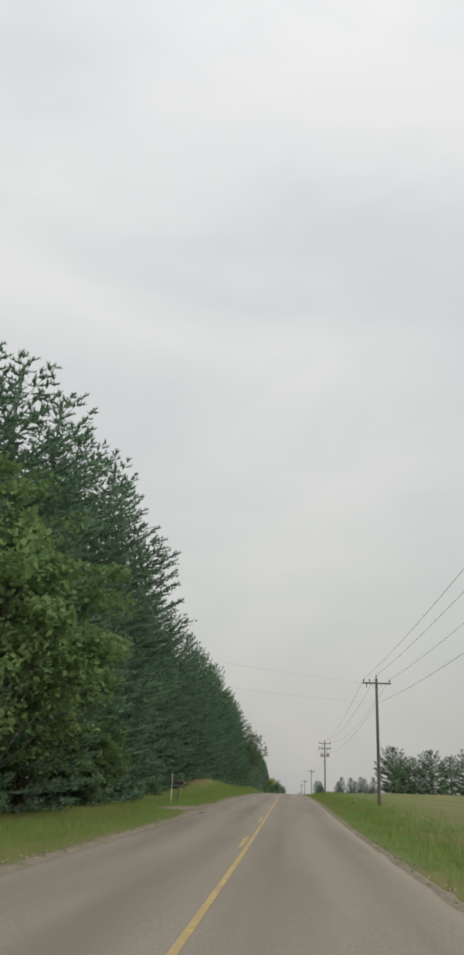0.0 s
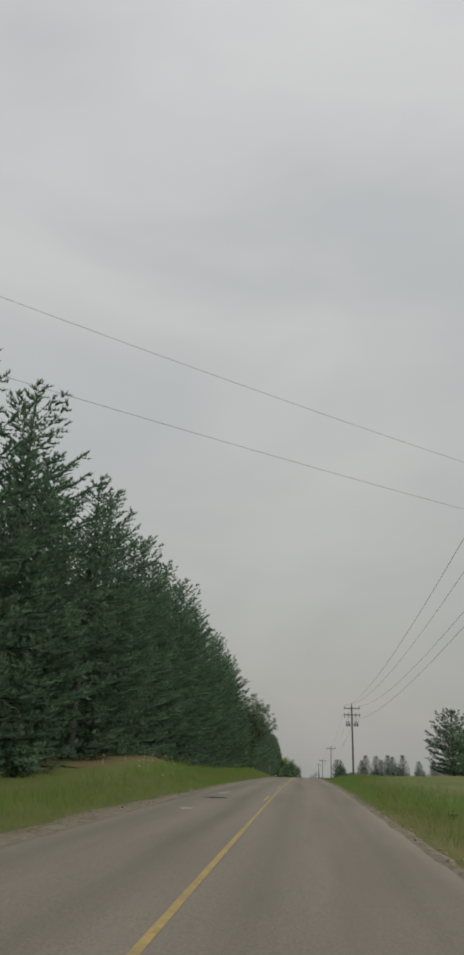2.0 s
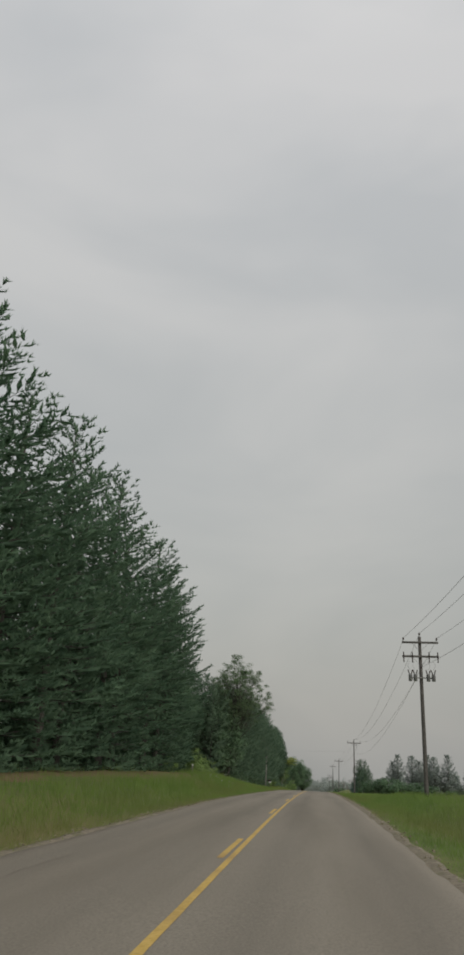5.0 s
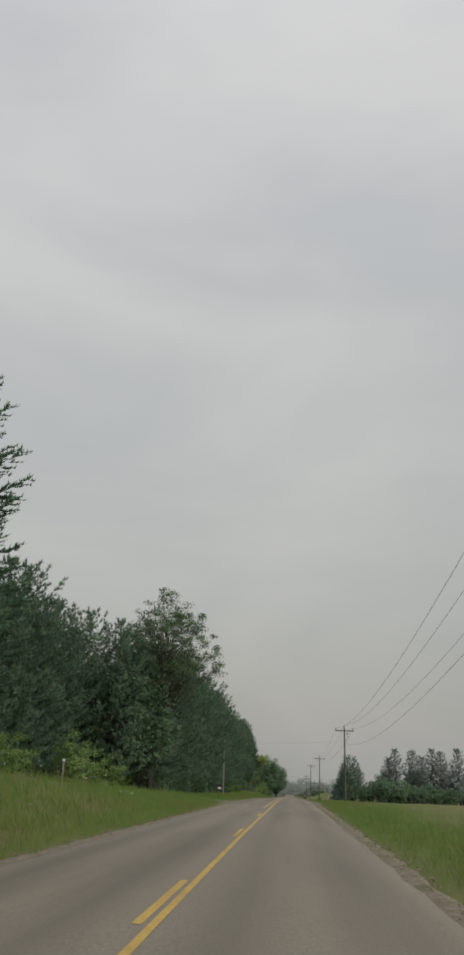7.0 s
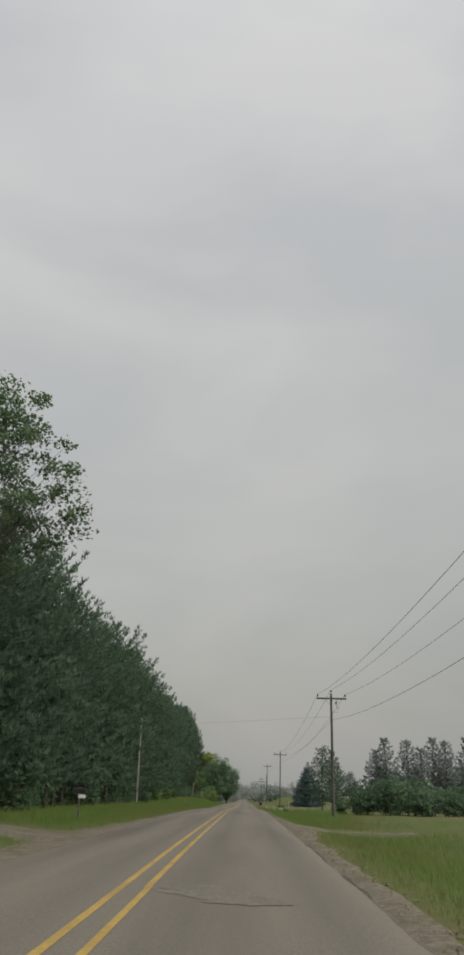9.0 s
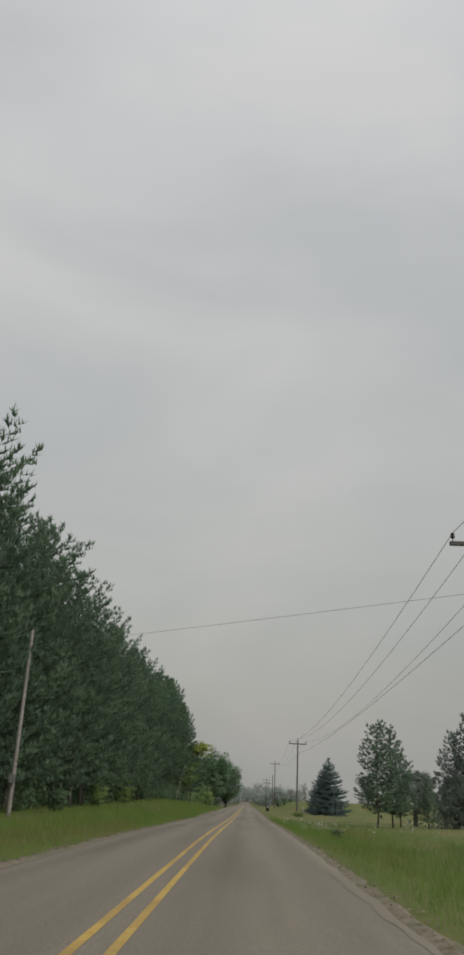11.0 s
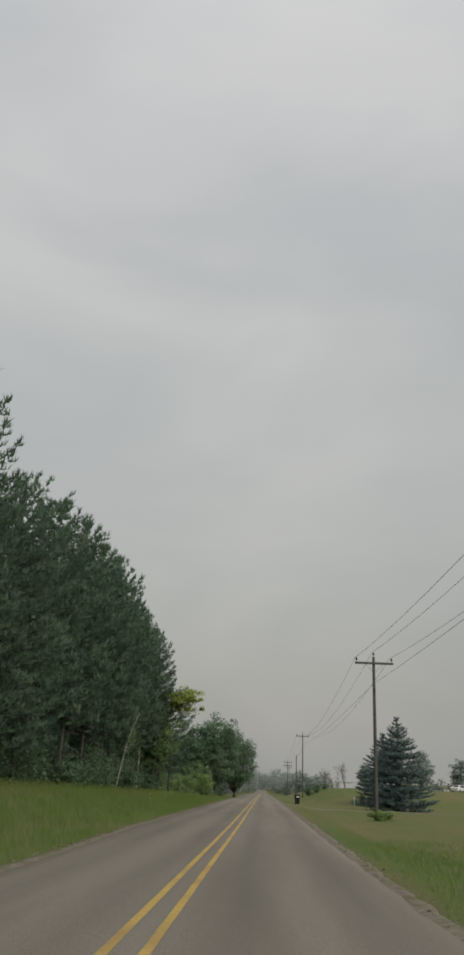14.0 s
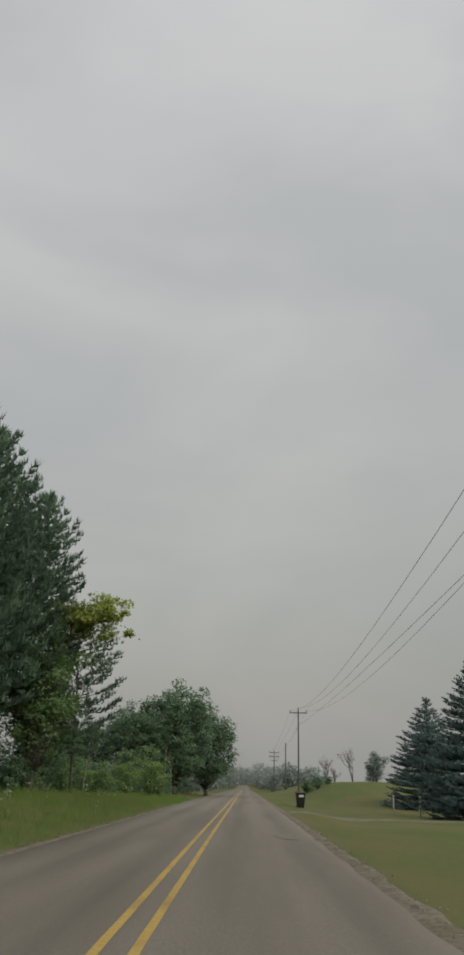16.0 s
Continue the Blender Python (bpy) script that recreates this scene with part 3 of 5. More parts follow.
def driveway(title, side, y0, y1, reach, label):
    rows = []
    for k in np.linspace(0, 1, 24):
        x = side * (3.0 + (reach - 3.0) * k)
        flare = 2.6 * (1 - k) ** 6
        row = []
        for j in np.linspace(0, 1, 5):
            y = y0 - flare + (y1 - y0 + 2 * flare) * j + 0.12 * math.sin(x * 2 + j * 5)
            row.append((x, y, float(road_z(y)) - 0.06 if k == 0 else float(ground_z(x, y)) + (0.05 if 0 < j < 1 else -0.05)))
        rows.append(row if side > 0 else row[::-1])
    return tagged(new(title, strip(title, rows, GRAVEL)), label, "driveway", kind="structure")


driveway("driveway_1", -1, 40.5, 44.5, 5.6, "short sandy gravel apron beside the pines")
driveway("driveway_2", -1, 224.5, 229.5, 13.5, "sandy gravel driveway beside a mailbox")
driveway("driveway_3", 1, 237.3, 240.2, 8.5, "pale gravel field driveway through rough grass")
driveway("driveway_4", 1, 396.8, 397.8, 40, "narrow gravel driveway across a mown lawn")


def litter(title, y0, y1, edge):
    """Fallen needles and dry grass below the pines, with a ragged front."""
    rows = []
    for y in np.arange(y0, y1, 0.7):
        front = edge + 0.5 * math.sin(y * 0.31) + 0.3 * math.sin(y * 0.83 + 1) + 0.15 * math.sin(y * 2.3)
        row = []
        for k in np.linspace(0, 1, 7):
            x = -15.5 + (15.5 - front) * k
            row.append((x, y, float(ground_z(x, y)) + (0.05 if k < 1 else -0.06)))
        rows.append(row)
    return tagged(new(title, strip(title, rows, LITTER)), "brown fallen needles and dry grass below pines", "needle litter", kind="structure")


# ---- trees ----
def unit(v):
    return v / (np.linalg.norm(v, axis=-1, keepdims=True) + 1e-9)


def conifer(seed, height, low, radius, whorls, arms, shape, mat, tuft=0.26, broad=0.06, per=4, dense=4.0, tilt=0.14, droop=0.2, lift=0.45, lateral=0.34, fill=0.15, trunk_r=0.2,
            bark=BARK, dead=0, away_density=1.0, core_n=12, jag=(0.7, 1.15), tier=0.12, soft=0.84):
    """Trunk with whorls of limbs. Each limb bears a flat plume of side twigs, and each twig ends in brushes of needles.
    shape gives the crown's radius by height, from 0 to 1;
    a density factor thins the plumes on the side that the camera never sees."""
    rng = np.random.RandomState(seed)
    wood, limbs, crown = Soup(), Soup(), Soup()
    zs = np.linspace(0, height, 9)
    lean = np.cumsum(rng.normal(size=(9, 2)) * 0.04, 0)
    spine = np.stack([lean[:, 0], lean[:, 1], zs], -1)
    wood.tube(spine, np.interp(zs, [0, 0.6, height], [trunk_r * 1.35, trunk_r, 0.03]), 8)
    z_up = np.array((0.0, 0.0, 1.0))
    for w in range(whorls):
        f = min(max((w + rng.uniform(-tier, tier)) / (whorls - 1), 0.0), 1.0)
        z0 = low + (height - low - 0.3) * f
        c = np.array([np.interp(z0, zs, spine[:, 0]), np.interp(z0, zs, spine[:, 1]), z0])
        # old inner growth round the trunk
        wide = 0.55 * radius * shape(f)
        core = c + unit(rng.normal(size=(core_n, 3))) * rng.uniform(0.1, 1.0, (core_n, 1)) * (wide, wide, 0.4)
        slim = max(0.25, min(1.0, 1.6 * shape(f)))
        crown.sprays(core, unit(rng.normal(size=(core_n, 3)) * (1, 1, 0.5)), 0.55 * slim, 0.26 * slim, rng, 1.0)
        whole = rng.uniform(0.88, 1.1)
        here = max(min(4, arms), round(arms * min(1.0, 0.25 + 2.4 * (1 - f))))
        for a in range(here):
            az = 2 * np.pi * (a + rng.uniform(-0.35, 0.35)) / here + w * 1.1
            reach = radius * shape(f) * rng.uniform(*jag) * whole
            out = np.array([math.cos(az), math.sin(az), 0])
            s = np.linspace(0, 1, 6)
            up = (tilt * (0.4 + f) - droop * (1 - f) + 0.9 * f ** 4) * s + 0.24 * s ** 3
            line = c + reach * (s[:, None] * out + up[:, None] * z_up) + rng.uniform(-0.12, 0.12) * z_up
            limbs.tube(line[[0, 2, 4]], 0.008 + 0.009 * reach * np.array([0.9, 0.5, 0.1]), 3)
            n = max(3, int(round(reach * dense * (away_density if out[0] - out[1] < -0.4 else 1.0))))
            along = 0.2 + 0.8 * ((np.arange(n) + rng.uniform(0, 1, n)) / n) ** 0.75
            base = np.stack([np.interp(along, s, line[:, k]) for k in range(3)], -1)
            side = np.cross(out, z_up) * np.where(np.arange(n) % 2, 1, -1)[:, None]
            twig = unit(out * rng.uniform(0.4, 0.95, (n, 1)) + side * rng.uniform(0.35, 1.0, (n, 1)) + z_up * (0.04 + 0.25 * f) + rng.normal(size=(n, 3)) * 0.06)
            long = (reach * lateral * (1.12 - 0.8 * along) * rng.uniform(0.7, 1.25, n))[:, None] + 0.14
            crown.sprays(base, twig, long, fill + 0.08 * long, rng, 0.3)
            tips = np.concatenate([base + twig * long * q for q in (0.3, 0.7, 1.0)] + [line[-1:], line[-1:] * 0.6 + line[-2:-1] * 0.4])
            ways = np.concatenate([twig, twig, twig, out[None], out[None]])
            crown.blades(tips, unit(ways * 0.6 + z_up * lift * (0.7 + 0.6 * f)), tuft, broad, rng, per, 0.38)
    top = np.stack([np.full(8, spine[-1, 0]), np.full(8, spine[-1, 1]), height - np.linspace(0, 1.2, 8)], -1)
    crown.blades(top, np.tile(z_up, (8, 1)), tuft * 1.3, broad, rng, 6, 0.4)
    for _ in range(dead):
        z0, az, reach = rng.uniform(1.2, low + 1), rng.uniform(0, 6.28), rng.uniform(0.7, 1.9)
        limbs.tube([(0, 0, z0), (math.cos(az) * reach * 0.5, math.sin(az) * reach * 0.5, z0 + 0.05), (math.cos(az) * reach, math.sin(az) * reach, z0 - 0.15)], [0.025, 0.018, 0.006], 3)
    return wood.mesh("trunk", bark, True), crown.foliage("crown", mat, soft=soft), limbs.mesh("branching", bark, True)


def broadleaf(seed, height, bole, radius, clumps, leaves, leaf, mat, bark=BARK, trunk_r=0.2, hollow=0.45, puff=0.85, lean=(0, 0), stems=1, lobes=1.0, flat=0.62):
    """Trunk forking into limbs that end in leaf clumps; the crown has lobes and gaps."""
    rng = np.random.RandomState(seed)
    wood, limbs, crown = Soup(), Soup(), Soup()
    mid = np.array([lean[0], lean[1], (height + bole) / 2])
    half = np.array([radius, radius, (height - bole) / 2])
    for k in range(stems):
        foot = np.array([rng.normal() * 0.25, rng.normal() * 0.25, 0]) if stems > 1 else np.zeros(3)
        bend = rng.normal(size=2) * 0.25
        spine = np.stack([foot, foot + (bend[0] * 0.4, bend[1] * 0.4, bole * 0.5), (lean[0] * 0.4 + foot[0] * 2, lean[1] * 0.4 + foot[1] * 2, bole + 0.1), mid * (1, 1, 0.9) + (foot[0] * 3, foot[1] * 3, 0), mid + (0, 0, half[2] * 0.6)])
        wood.tube(spine, trunk_r * np.array([1.3, 1.0, 0.85, 0.5, 0.12]) / stems**0.5, 7)
    for k in range(clumps):
        d = unit(rng.normal(size=3))
        d[2] = d[2] * 0.9 + 0.1
        lobe = 1 + lobes * (0.2 * math.sin(3.1 * math.atan2(d[1], d[0]) + seed) + 0.12 * math.sin(5 * d[2] + seed))
        tip = mid + half * d * lobe * rng.uniform(hollow, 1.0) ** 0.6
        if tip[2] < bole * 0.6:
            tip[2] = bole * 0.6 + rng.uniform(0, 0.5)
        start = np.array([mid[0] * 0.6, mid[1] * 0.6, max(bole * 0.8, tip[2] - half[2] * rng.uniform(0.5, 1.0))])
        knee = (start + tip) / 2 + rng.normal(size=3) * 0.25 + (0, 0, -0.1)
        limbs.tube([start, knee, tip], [0.03 * trunk_r / 0.2 + 0.008, 0.018, 0.005], 3)
        n = int(leaves * rng.uniform(0.6, 1.4))
        r = puff * rng.uniform(0.7, 1.3)
        at = tip + unit(rng.normal(size=(n, 3))) * (rng.uniform(0, 1, (n, 1)) ** 0.45) * (r, r, r * flat)
        at = np.concatenate([at, start + (tip - start) * rng.uniform(0.45, 1, (n // 5, 1)) + rng.normal(size=(n // 5, 3)) * 0.25])
        crown.leaves(at, leaf, rng)
    return wood.mesh("trunk", bark, True), crown.foliage("crown", mat, soft=0.8, middle=mid - (0, 0, half[2] * 0.3)), limbs.mesh("branching", bark, True)


def bare_tree(seed, height):
    rng = np.random.RandomState(seed)
    wood = Soup()

    def grow(at, way, length, r, depth):
        end = at + way * length
        wood.tube([at, (at + end) / 2 + rng.normal(size=3) * 0.05 * length, end], [r, r * 0.8, r * 0.55], 4)
        if depth:
            for _ in range(3 if depth > 1 else 4):
                grow(at + (end - at) * rng.uniform(0.55, 1.0), unit(way + rng.normal(size=3) * 0.42 + (0, 0, 0.15)), length * rng.uniform(0.5, 0.72), r * 0.5, depth - 1)

    for _ in range(3):
        grow(np.zeros(3), unit(np.array([rng.normal() * 0.2, rng.normal() * 0.2, 1])), height * 0.4, 0.09, 4)
    return wood.mesh("trunk", GREY_WOOD, True)


def plant(name, meshes, label, category="tree", group=""):
    """A tree thing kept as the pattern of its copies."""
    ob = empty_thing(name, label, category, None, group)
    part("trunk", meshes[0], ob)
    tagged(part("crown", meshes[1], ob), kind="stuff")
    if len(meshes) > 2:
        tagged(part("branching", meshes[2], ob), kind="stuff")
    return ob


used = set()


def place(ob, x, y, scale=1.0, turn=0.0, tall=1.0, sink=0.05):
    """Sets the pattern itself first, then copies of it."""
    m = Matrix.Translation((x, y, float(ground_z(x, y)) - sink)) @ Matrix.Rotation(turn, 4, "Z") @ Matrix.Diagonal((scale, scale, scale * tall, 1))
    if ob.name in used:
        return copy_thing(ob, m)
    used.add(ob.name)
    ob.matrix_basis = m
    return ob


def pine_shape(f):
    return max(0.1, min(1.0, 0.72 + 0.9 * f) * (1 - 0.88 * f ** 3.0))


def red_shape(f):
    return 0.62 + 0.38 * math.sin(math.pi * min(1, f * 1.15)) if f < 0.75 else max(0.12, 1 - (f - 0.7) * 2.9)


def spruce_shape(f):
    return max(0.07, 1.0 - f ** 1.75)


WHITE_PINES = [plant("white_pine", conifer(s, 18.0, 0.3, 4.3, 25, 6, pine_shape, PINE, tuft=0.25, broad=0.085, per=3, dense=4.4, fill=0.14, lift=0.55, away_density=0.35, core_n=36, trunk_r=0.24, jag=(0.72, 1.15)),
                     "tall dark green white pine with layered branches on a grassy bank", group="roadside white pines") for s in (11, 12, 13, 14)]
BACK_PINES = [plant("white_pine", conifer(s, 18.0, 0.5, 4.2, 20, 5, pine_shape, PINE, tuft=0.4, broad=0.16, per=2, dense=2.2, fill=0.3, core_n=18, trunk_r=0.22),
                    "tall dark white pine standing deeper in the wood", group="white pines deeper in the wood") for s in (21, 22)]
RED_PINES = [plant("red_pine", conifer(s, 16.0, 1.6, 3.1, 20, 6, red_shape, RED_PINE, tuft=0.38, broad=0.085, per=3, dense=4.0, tilt=0.4, droop=0.12, lift=2.0, fill=0.15, tier=0.35, trunk_r=0.15, dead=8, away_density=0.35, core_n=32),
                   "straight dark red pine in a dense roadside plantation", group="roadside red pines") for s in (31, 32, 33, 34)]
OPEN_REDS = [plant("red_pine", conifer(s, 16.0, 4.0, 2.95, 18, 6, lambda f: red_shape(f) * (1.05 - 0.3 * f), RED_PINE, tuft=0.38, broad=0.09, per=3, dense=4.6, tilt=0.42, droop=0.1, lift=2.0, fill=0.2, tier=0.35, trunk_r=0.1, dead=22, away_density=0.6, core_n=46, jag=(0.86, 1.06)),
                   "tall red pine with a bare lower trunk at the plantation's end", group="red pines with bare lower trunks") for s in (37, 38)]
BACK_REDS = [plant("red_pine", conifer(s, 16.0, 0.6, 3.0, 16, 5, red_shape, RED_PINE, tuft=0.48, broad=0.14, per=2, dense=2.4, fill=0.28, core_n=24, tilt=0.3, droop=0.1, lift=1.6, tier=0.3, trunk_r=0.16),
                   "straight dark red pine deep in a plantation", group="red pines deeper in the plantation") for s in (41, 42)]

rng = np.random.RandomState(5)
def white_h(y):
    return float(np.interp(y, [8, 25, 35, 44, 51, 56, 62, 73, 84, 100, 110, 125, 136, 143, 152, 160, 184], [0.95, 1.0, 1.17, 1.26, 1.26, 1.15, 1.02, 0.96, 0.89, 0.88, 0.95, 1.03, 1.01, 0.91, 0.91, 0.94, 0.89]))


def red_h(y):
    return float(np.interp(y, [190, 215, 235, 250, 290, 310, 330, 346, 358, 366, 376, 392], [0.9, 0.94, 0.95, 0.98, 1.01, 0.93, 0.94, 0.92, 1.01, 1.07, 1.06, 0.99]))


litter("needle_litter_south", 82.5, 112, 7.2)
litter("needle_litter_north", 126, 172, 7.0)
# white pines along the first two hundred metres
y, k = 8.0, 0
while y < 184:
    h = white_h(y)
    x = float(np.interp(y, [30, 40, 58, 66], [-11.6, -12.0, -11.9, -11.6])) + rng.uniform(-0.7, 0.7)
    place(WHITE_PINES[k % 4], x, y, h * rng.uniform(0.95, 1.04), rng.uniform(-0.6, 0.6))
    y, k = y + rng.uniform(4.6, 6.6), k + 1
place(WHITE_PINES[2], -12.5, 187.0, 0.92, 0.3)
for row, (x0, step) in enumerate(((-14.8, 4.4),)):
    y = 2.0 + 3 * row
    while y < 190:
        place(BACK_PINES[int(rng.randint(2))], x0 + rng.uniform(-1, 1), y, rng.uniform(0.9, 1.0) * white_h(y), rng.uniform(0, 6.28))
        y += step * rng.uniform(0.8, 1.2)
# the plantation stands back at first, then comes forward to the verge
y, k = 190.0, 0
while y < 392:
    x = float(np.interp(y, [190, 226, 238, 345, 355, 392], [-18.2, -17.2, -11.0, -10.8, -11.2, -11.3])) + rng.uniform(-0.4, 0.4)
    h = red_h(y)
    place(RED_PINES[k % 4] if y < 346 else OPEN_REDS[k % 2], x, y, h * rng.uniform(0.93, 1.05), rng.uniform(-0.6, 0.6))
    y, k = y + rng.uniform(3.0, 4.2), k + 1
for row, (x0, step) in enumerate(((-14.3, 3.8), (-18.4, 5.0))):
    y = 186.0 + row if row else 236.0
    while y < (250 if row else 392):
        if not (x0 > -16 and y < 238):
            place(BACK_REDS[int(rng.randint(2))], x0 + rng.uniform(-0.6, 0.6), y, rng.uniform(0.92, 1.0) * red_h(y), rng.uniform(0, 6.28))
        y += step * rng.uniform(0.85, 1.15)

for y in np.arange(338, 400, 4.6):
    place(BACK_REDS[int(rng.randint(2))], -18.2 + rng.uniform(-0.7, 0.7), y, rng.uniform(0.9, 0.98), rng.uniform(0, 6.28))
for y in (205, 210.5, 215.5, 220.5, 225.5, 229.0):
    place(BACK_REDS[int(rng.randint(2))], -19.0 + rng.uniform(-0.8, 0.8), y, rng.uniform(0.86, 0.95), rng.uniform(0, 6.28))
for y in np.arange(184, 238, 4.5):
    place(BACK_REDS[int(rng.randint(2))], -23.0 + rng.uniform(-0.8, 0.8), y, rng.uniform(0.84, 0.92), rng.uniform(0, 6.28))

# broadleaved trees on the wooded side
GREEN = plant("young_maple", broadleaf(51, 12.0, 0.4, 4.0, 190, 84, 0.25, LIGHT_LEAF, hollow=0.35), "bright green young maple in front of pines")
place(GREEN, -9.6, 26.0, 1.0, 0.4)
place(GREEN, -10.0, 33.5, 0.8, 2.4)
place(GREEN, -9.8, 45.0, 0.42, 4.4)
TALL = plant("tall_maple", broadleaf(52, 18.2, 6.8, 4.5, 300, 66, 0.165, MAPLE, hollow=0.3, trunk_r=0.2, puff=0.62, lean=(1.3, 0.0), lobes=0.9, flat=0.6), "tall green maple with a thin, open top")
place(TALL, -11.1, 231.0, 1.0, 0.0)
YELLOWED = plant("yellowing_maple", broadleaf(53, 9.7, 7.2, 2.1, 46, 70, 0.2, YELLOW_LEAF, hollow=0.15, lean=(2.6, 0.0), trunk_r=0.1, puff=0.45, lobes=1.8), "slender maple with yellowing leaves at the edge of a wood")
place(YELLOWED, -10.2, 389.0, 1.035, 0.0)
EDGE = plant("edge_maple", broadleaf(58, 9.4, 1.0, 2.1, 90, 70, 0.2, LIGHT_LEAF, hollow=0.25, trunk_r=0.08, puff=0.7), "slender green maple at the end of a pine plantation", group="slender edge maples")
for x, y, s, a in ((-9.6, 388.2, 0.97, 0.2), (-10.8, 394.5, 0.8, 1.3), (-12.5, 399.0, 0.75, 2.3), (-12.0, 406.5, 0.6, 3.6), (-14.5, 393.0, 0.9, 4.4)):
    place(EDGE, x, y, s, a)
UNDER = plant("understorey_maple", broadleaf(60, 10.0, 0.4, 2.6, 90, 48, 0.26, DARK_LEAF, hollow=0.3, trunk_r=0.09, puff=0.85), "dark green young maple under taller trees", group="understorey maples")
for x, y, s, a in ((-11.6, 229.2, 1.1, 1.8), (-13.2, 227.0, 0.95, 4.2), (-14.0, 232.5, 1.15, 0.9), (-11.8, 349, 0.5, 0.2), (-12.4, 356, 0.55, 1.2), (-11.6, 363, 0.45, 2.2), (-12.2, 370, 0.55, 3.2), (-11.8, 378, 0.5, 4.2), (-12.0, 385, 0.55, 5.2)):
    place(UNDER, x, y, s, a)
for n, x, y, s in ((1, -11.5, 234.8, 0.93), (2, -12.0, 231.6, 0.84), (3, -13.0, 226.0, 0.86)):
    place(RED_PINES[n], x, y, s, 0.3 * n)
SCRAG = plant("scraggly_pine", conifer(36, 9.5, 2.2, 2.3, 14, 4, lambda f: 0.6 + 0.5 * math.sin(3 * f), RED_PINE, tuft=0.3, broad=0.08, per=6, dense=4.2, tilt=0.3, droop=0.1, lift=1.2, trunk_r=0.09, dead=8, core_n=3),
              "scraggly thin pine with gaps between its branches")
place(SCRAG, -9.0, 394.5, 0.95, 0.5)
OAK = plant("broad_oak", broadleaf(54, 15.0, 1.2, 5.4, 190, 66, 0.39, DARK_LEAF, hollow=0.4, trunk_r=0.34, puff=1.3, lobes=0.35), "broad dark green oak beside the road", group="roadside oaks")
for x, y, s, a in ((-7.4, 446, 0.84, 0.2), (-4.3, 457, 0.86, 1.7), (-12.0, 440, 0.74, 2.9), (-13.0, 456, 0.85, 4.0), (-16.8, 443, 0.62, 5.1), (-10, 470, 0.85, 0.9), (-21, 447, 0.6, 2.1)):
    place(OAK, x, y, s, a)
SAPLING = plant("sapling", broadleaf(55, 5.0, 0.2, 1.9, 46, 50, 0.215, FRESH_LEAF, hollow=0.25, trunk_r=0.05, puff=0.65, stems=2), "light green sapling at the edge of a wood", group="light green saplings")
for x, y, s, a in ((-16.4, 204.5, 0.75, 0.3), (-15.2, 207.5, 0.78, 2.0), (-14.6, 203.5, 0.66, 1.0), (-12.8, 211.0, 0.9, 2.6), (-12.9, 214.5, 0.78, 4.0), (-13.0, 219, 0.72, 5.0),
                   (-12.6, 222.5, 0.7, 0.9), (-13.2, 225.5, 0.58, 3.9), (-12.8, 228.6, 0.55, 1.9), (-16.0, 199.5, 0.7, 5.4), (-10.8, 392, 0.5, 0.7), (-10.2, 398, 0.45, 2.7), (-11.5, 403, 0.6, 4.7),
                   (-7.4, 418, 1.0, 0.5), (-6.7, 421, 0.7, 1.9), (-8.6, 414, 0.85, 4.1), (-9.4, 408, 0.6, 3.3), (-9.8, 402, 0.55, 0.8), (-9.0, 314, 0.5, 1.2), (-9.2, 303, 0.5, 2.2)):
    place(SAPLING, x, y, s, a)
BUSH = plant("bush", broadleaf(56, 2.4, 0.02, 1.6, 52, 30, 0.22, DARK_LEAF, hollow=0.2, trunk_r=0.04, puff=0.42, stems=3, lobes=1.6), "dense dark green bush on rough grass", "bush", "dark green bushes")
for x, y, s, a in ((-9.4, 44, 0.7, 0), (-9.6, 56, 0.75, 1), (-9.6, 66, 0.6, 2), (-9.6, 77, 0.7, 3), (-9.5, 243, 0.6, 4), (-9.6, 262, 0.7, 5), (-9.2, 290, 0.7, 0.5), (-9.4, 330, 0.8, 1.5),
                   (-9.8, 352, 0.8, 2.5), (-9.6, 372, 0.9, 3.5), (-9.6, 384, 0.9, 4.5), (-10.6, 410, 1.3, 5.5), (-11.5, 426, 1.5, 0.4), (-14, 418, 1.6, 1.3),
                   (9.4, 274, 0.7, 2.2), (10.6, 271, 1.05, 3.1), (11.6, 274, 1.35, 4.2), (12.9, 271, 1.6, 0.2), (14.2, 273, 1.75, 0.9), (15.4, 270, 1.2, 1.7), (16.8, 275, 1.5, 2.6), (18.4, 272, 1.1, 3.6), (20.2, 276, 1.45, 5.1), (22.3, 274, 1.2, 0.7), (8.9, 455, 0.95, 1.4), (10.4, 457, 0.85, 2.8), (11.9, 458, 0.6, 3.9),
                   (25, 300, 1.1, 0.3), (31, 306, 1.1, 1.1)):
    place(BUSH, x, y, s, a)
POLE_BUSH = plant("grass_clump", broadleaf(57, 1.0, 0.05, 1.1, 26, 70, 0.13, FRESH_LEAF, hollow=0.2, trunk_r=0.02, puff=0.35, stems=3), "low green weeds growing round the foot of a pole", "weeds")
place(POLE_BUSH, 7.9, 357.0, 0.65, 0.0)
place(POLE_BUSH, 14.6, 402.5, 0.32, 1.0)
WEED = plant("roadside_weed", broadleaf(59, 0.9, 0.02, 0.45, 16, 45, 0.09, MAPLE, hollow=0.1, trunk_r=0.015, puff=0.2, stems=3), "leafy dark green weed standing in verge grass", "weed", "roadside weeds")
